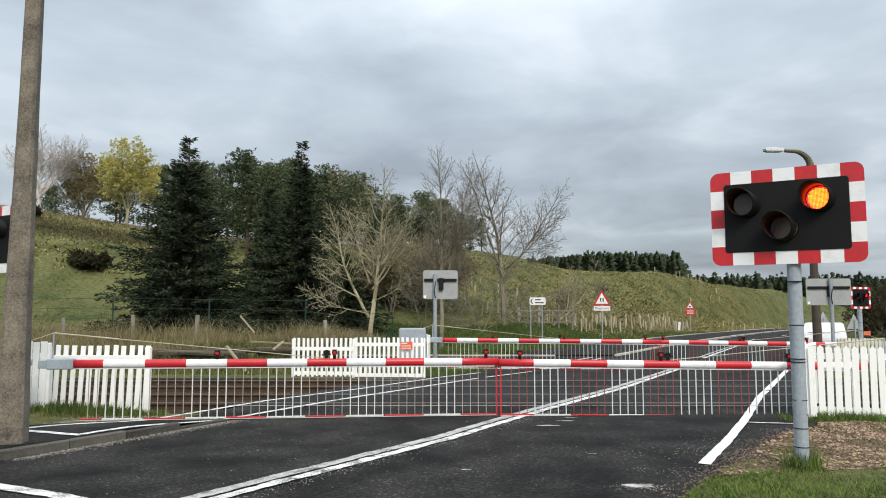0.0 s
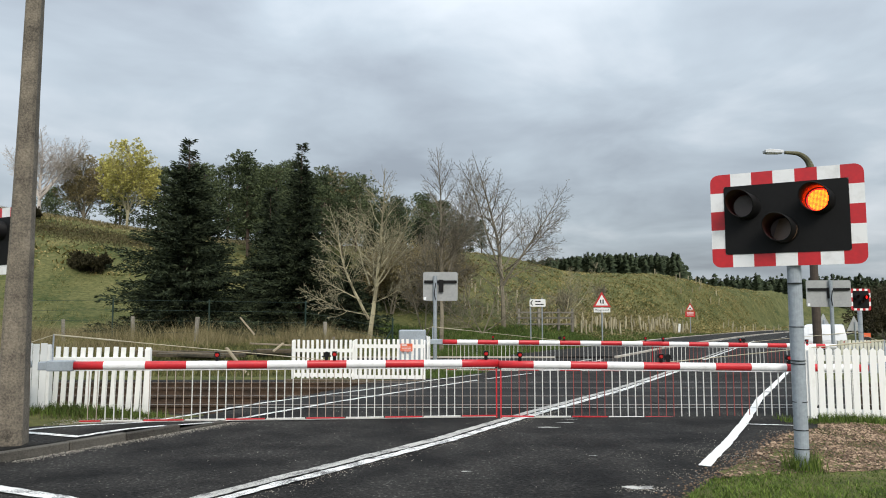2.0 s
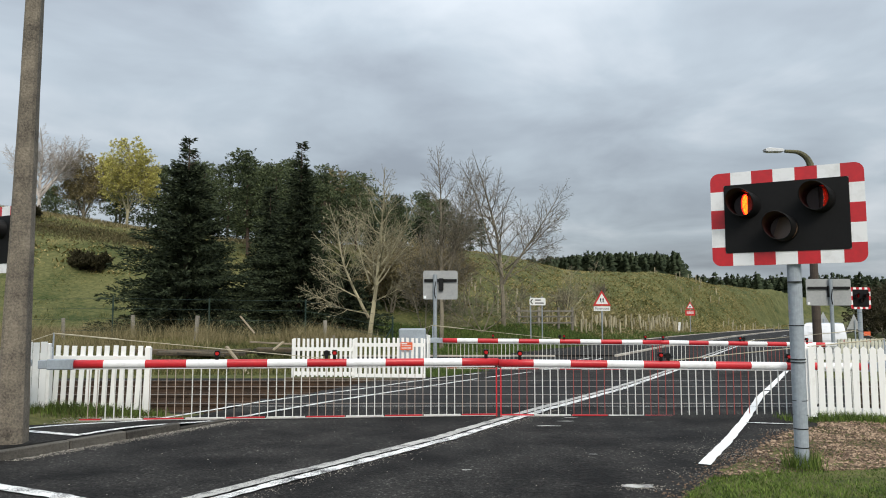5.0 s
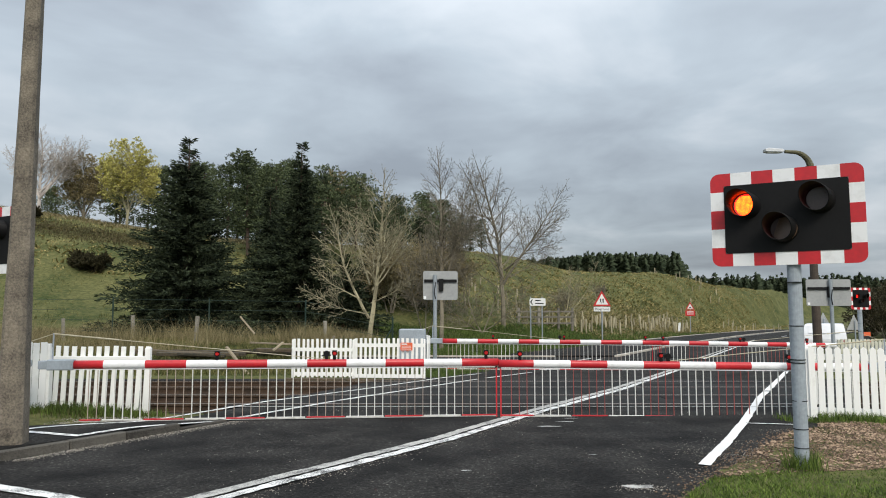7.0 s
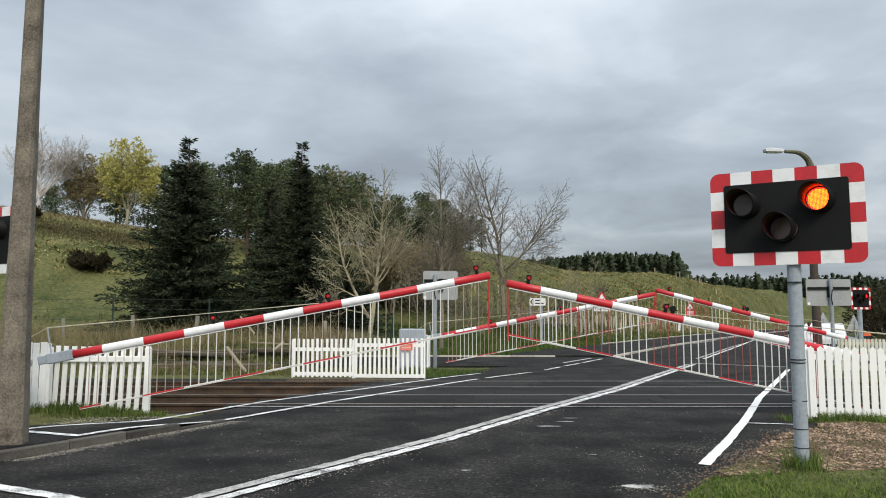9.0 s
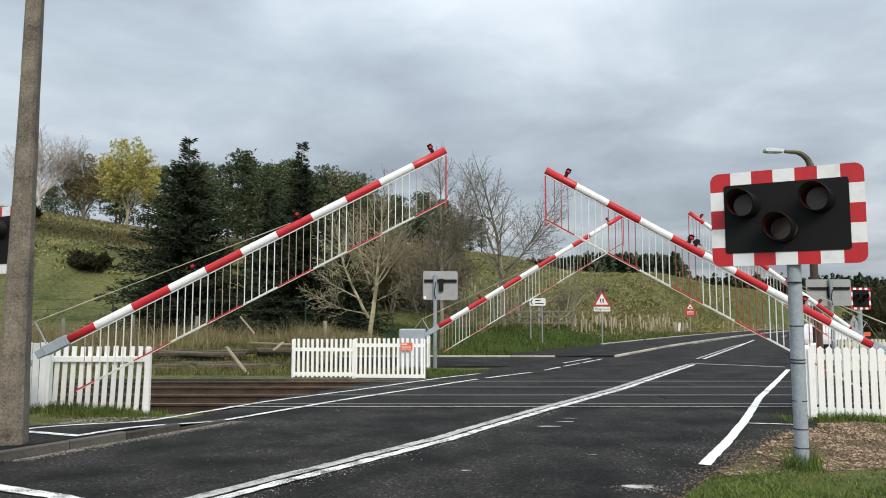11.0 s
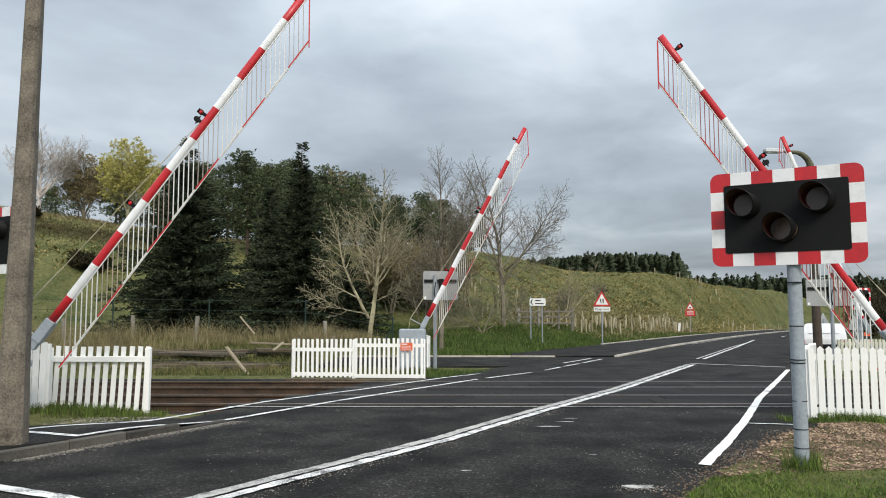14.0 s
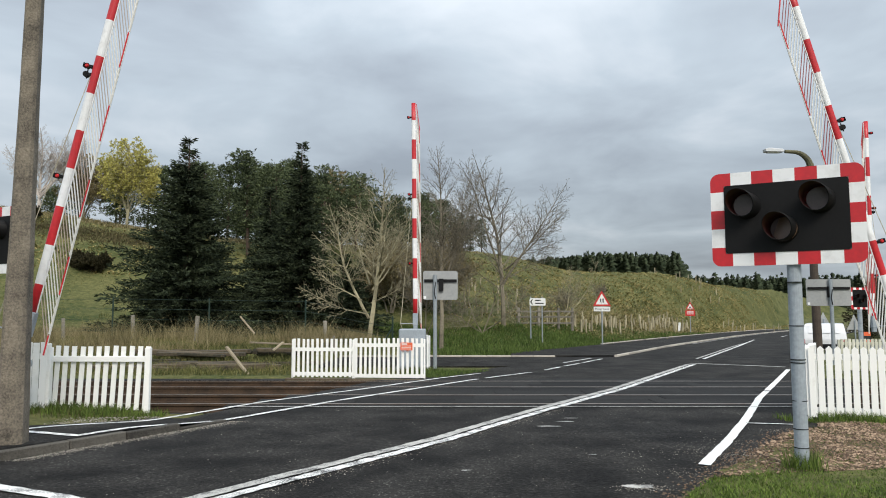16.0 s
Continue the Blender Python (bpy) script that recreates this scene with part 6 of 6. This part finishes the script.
    # rustic gate beyond the verge
    g = thing("field_gate", pose(6.8, 46, land(6.8, 46), 0, 0, 4), "old weathered wooden field gate in the hedge line", "gate")
    for x in (-1.9, -0.6, 0.7, 1.6):
        part("post", box(B(), (x, 0, 0.6), (0.15, 0.14, 1.5), 0.015), M_GREYWOOD, g)
    for z in (0.35, 0.75, 1.1):
        part("rail", box(B(), (-0.2, -0.09, z), (3.8, 0.04, 0.10), 0.006), M_GREYWOOD, g)


make_bank_things()


# ---- gravel, chips and weeds ----
def stones(name, spots, smin, smax, material, label, seed, lift=0.0, category="gravel"):
    rng = np.random.default_rng(seed)
    shape = np.array([(1, 0, 0), (-1, 0, 0), (0, 1, 0), (0, -1, 0), (0, 0, 1), (0, 0, -1)], float)
    faces = ((0, 2, 4), (2, 1, 4), (1, 3, 4), (3, 0, 4), (2, 0, 5), (1, 2, 5), (3, 1, 5), (0, 3, 5))
    vs, fs = [], []
    for x, y, z in spots:
        s = rng.uniform(smin, smax)
        p = shape * s * rng.uniform(0.6, 1.4, (6, 3)) * (1, 1, 0.55)
        a = rng.uniform(0, math.tau)
        q = p.copy()
        q[:, 0], q[:, 1] = p[:, 0] * math.cos(a) - p[:, 1] * math.sin(a), p[:, 0] * math.sin(a) + p[:, 1] * math.cos(a)
        b = len(vs)
        vs.extend(q + (x, y, z + lift))
        fs.extend([(b + i, b + j, b + k) for i, j, k in faces])
    tagged(raw(name, vs, fs, material), label, category, kind="stuff")


def make_gravel():
    rng = np.random.default_rng(8)
    spots = []
    while len(spots) < 21000:
        x, y = rng.uniform(2.4, 7.6), rng.uniform(6.7, 10.4)
        v = road_uv(x, y)[1]
        if v < 3.45 + 0.2 * rng.random() or y < 6.72 + 0.17 * (x - 2.6) or y > 10.25 - 0.34 * (x - 5.4):
            continue
        if v < 4.1 and rng.random() < 0.55:
            continue
        spots.append((x, y, land(x, y)))
    for _ in range(1600):
        u = rng.uniform(-4.6, 1.0)
        p = along(u, np.interp(u, (-5.0, -2.1, 0.5, 1.2), (3.36, 3.64, 4.0, 4.3)) - abs(rng.normal()) * 0.16)
        spots.append((p.x, p.y, p.z + 0.002))
    stones("gravel", spots, 0.005, 0.017, M_GRAVEL, "loose reddish-brown gravel and leaf litter beside the road", 1, 0.003)
    litter, tufts = [], []
    for x, y, z in spots[:21000]:
        q = noise.noise(Vector((x * 2.1, y * 2.1, 6)))
        if q > -0.12 and rng.random() < 0.38:
            litter.append((x, y, z + 0.006))
        if q < -0.02 and rng.random() < 0.30 + (0.5 if y > 9.2 else 0):
            tufts.append((x, y, 0.8))
    stones("leaf_litter", litter, 0.008, 0.024, M_LITTER, "dead tan leaves and bark flakes lying on the gravel", 5, 0.002, "leaf litter")
    blades("gravel_grass", tufts, 0.02, 0.07, 0.006, M_MOSSBLADE, "sparse dull grass growing through the gravel", 41, 0.7)
    chips = []
    for cx, cy, sx, sy, n in ((1.75, 6.35, 0.12, 0.07, 260), (2.35, 6.95, 0.35, 0.12, 130), (3.15, 7.75, 0.30, 0.30, 650), (3.45, 8.35, 0.3, 0.35, 260), (4.6, 9.55, 0.3, 0.08, 130), (2.0, 7.9, 0.25, 0.15, 40)):
        for _ in range(n):
            x, y = cx + rng.normal() * sx, cy + rng.normal() * sy
            chips.append((x, y, max(level(y) + 0.002, land(x, y))))
    for _ in range(2200):
        t = rng.random()
        x, y = -4.62 + 1.5 * t + 0.07 + abs(rng.normal()) * 0.12, 7.5 + 2.9 * t
        chips.append((x, y, level(y) + 0.002))
    for _ in range(350):
        u, v = rng.uniform(-6, 3), rng.uniform(-3.4, 3.4)
        p = along(u, v)
        chips.append((p.x, p.y, p.z + 0.001))
    for _ in range(900):
        t = rng.random()
        x, y = -2.4 + 4.1 * t, 5.1 + 6.6 * t
        x += 0.16 + abs(rng.normal()) * 0.13
        chips.append((x, y, level(y) + 0.001))
    stones("stone_chips", chips, 0.0025, 0.0075, M_CHIP, "pale stone chips and paint crumbs scattered over the road", 2)
    # gritty end of the footway by the pole
    grit = []
    for _ in range(1500):
        x, y = rng.uniform(-5.6, -4.2), rng.uniform(9.3, 10.9)
        if abs(y - (10.45 + 0.1 * (x + 4.5))) < 0.35:
            grit.append((x, y, level(y) + 0.012))
    stones("grit", grit, 0.004, 0.013, M_CHIP, "pale grit between the footway line and the grass", 3)
    # splashes of dried paint on the asphalt
    for k, (cx, cy, sx, sy) in enumerate(((1.72, 6.38, 0.16, 0.07), (0.23, 7.05, 0.06, 0.03), (1.63, 7.85, 0.06, 0.025), (1.75, 10.35, 0.13, 0.035), (1.45, 9.9, 0.2, 0.05), (1.9, 10.7, 0.1, 0.03))):
        bm = B()
        ring = []
        for i in range(18):
            a = math.tau * i / 18
            q = rng.uniform(0.6, 1.15)
            x, y = cx + sx * q * math.cos(a), cy + sy * q * math.sin(a)
            ring.append(bm.verts.new((x, y, level(y) + 0.005)))
        bm.faces.new(ring)
        tagged(link("paint_splash", bm, M_OLDPAINT), "dried pale paint splash on the asphalt", "road marking", kind="structure")


make_gravel()


# times at which each lamp changes
SWAP = (0.1, 0.5, 0.9, 1.2, 1.6, 2.0, 2.4, 2.73, 3.13, 3.5, 3.93, 4.3, 4.7, 5.1, 5.5, 5.87, 6.2, 6.5, 6.93, 7.3, 7.67, 8.13, 8.47, 8.87, 9.2, 9.6, 10.0)


def motions():
    lift(BARRIERS["near_a"], LIFT_A, 1, 0.71, 0.060)
    lift(BARRIERS["near_b"], LIFT_B, -1, 0.70, 0.060)
    lift(BARRIERS["far_a"], LIFT_C, 1, 0.72, 0.068)
    lift(BARRIERS["far_b"], LIFT_D, -1, 0.64, 0.068)
    for left, right in (SIG_MAIN, SIG_LEFT, SIG_FAR):
        flash(left, SWAP[:-1], False)
        flash(right, SWAP, True)


motions()
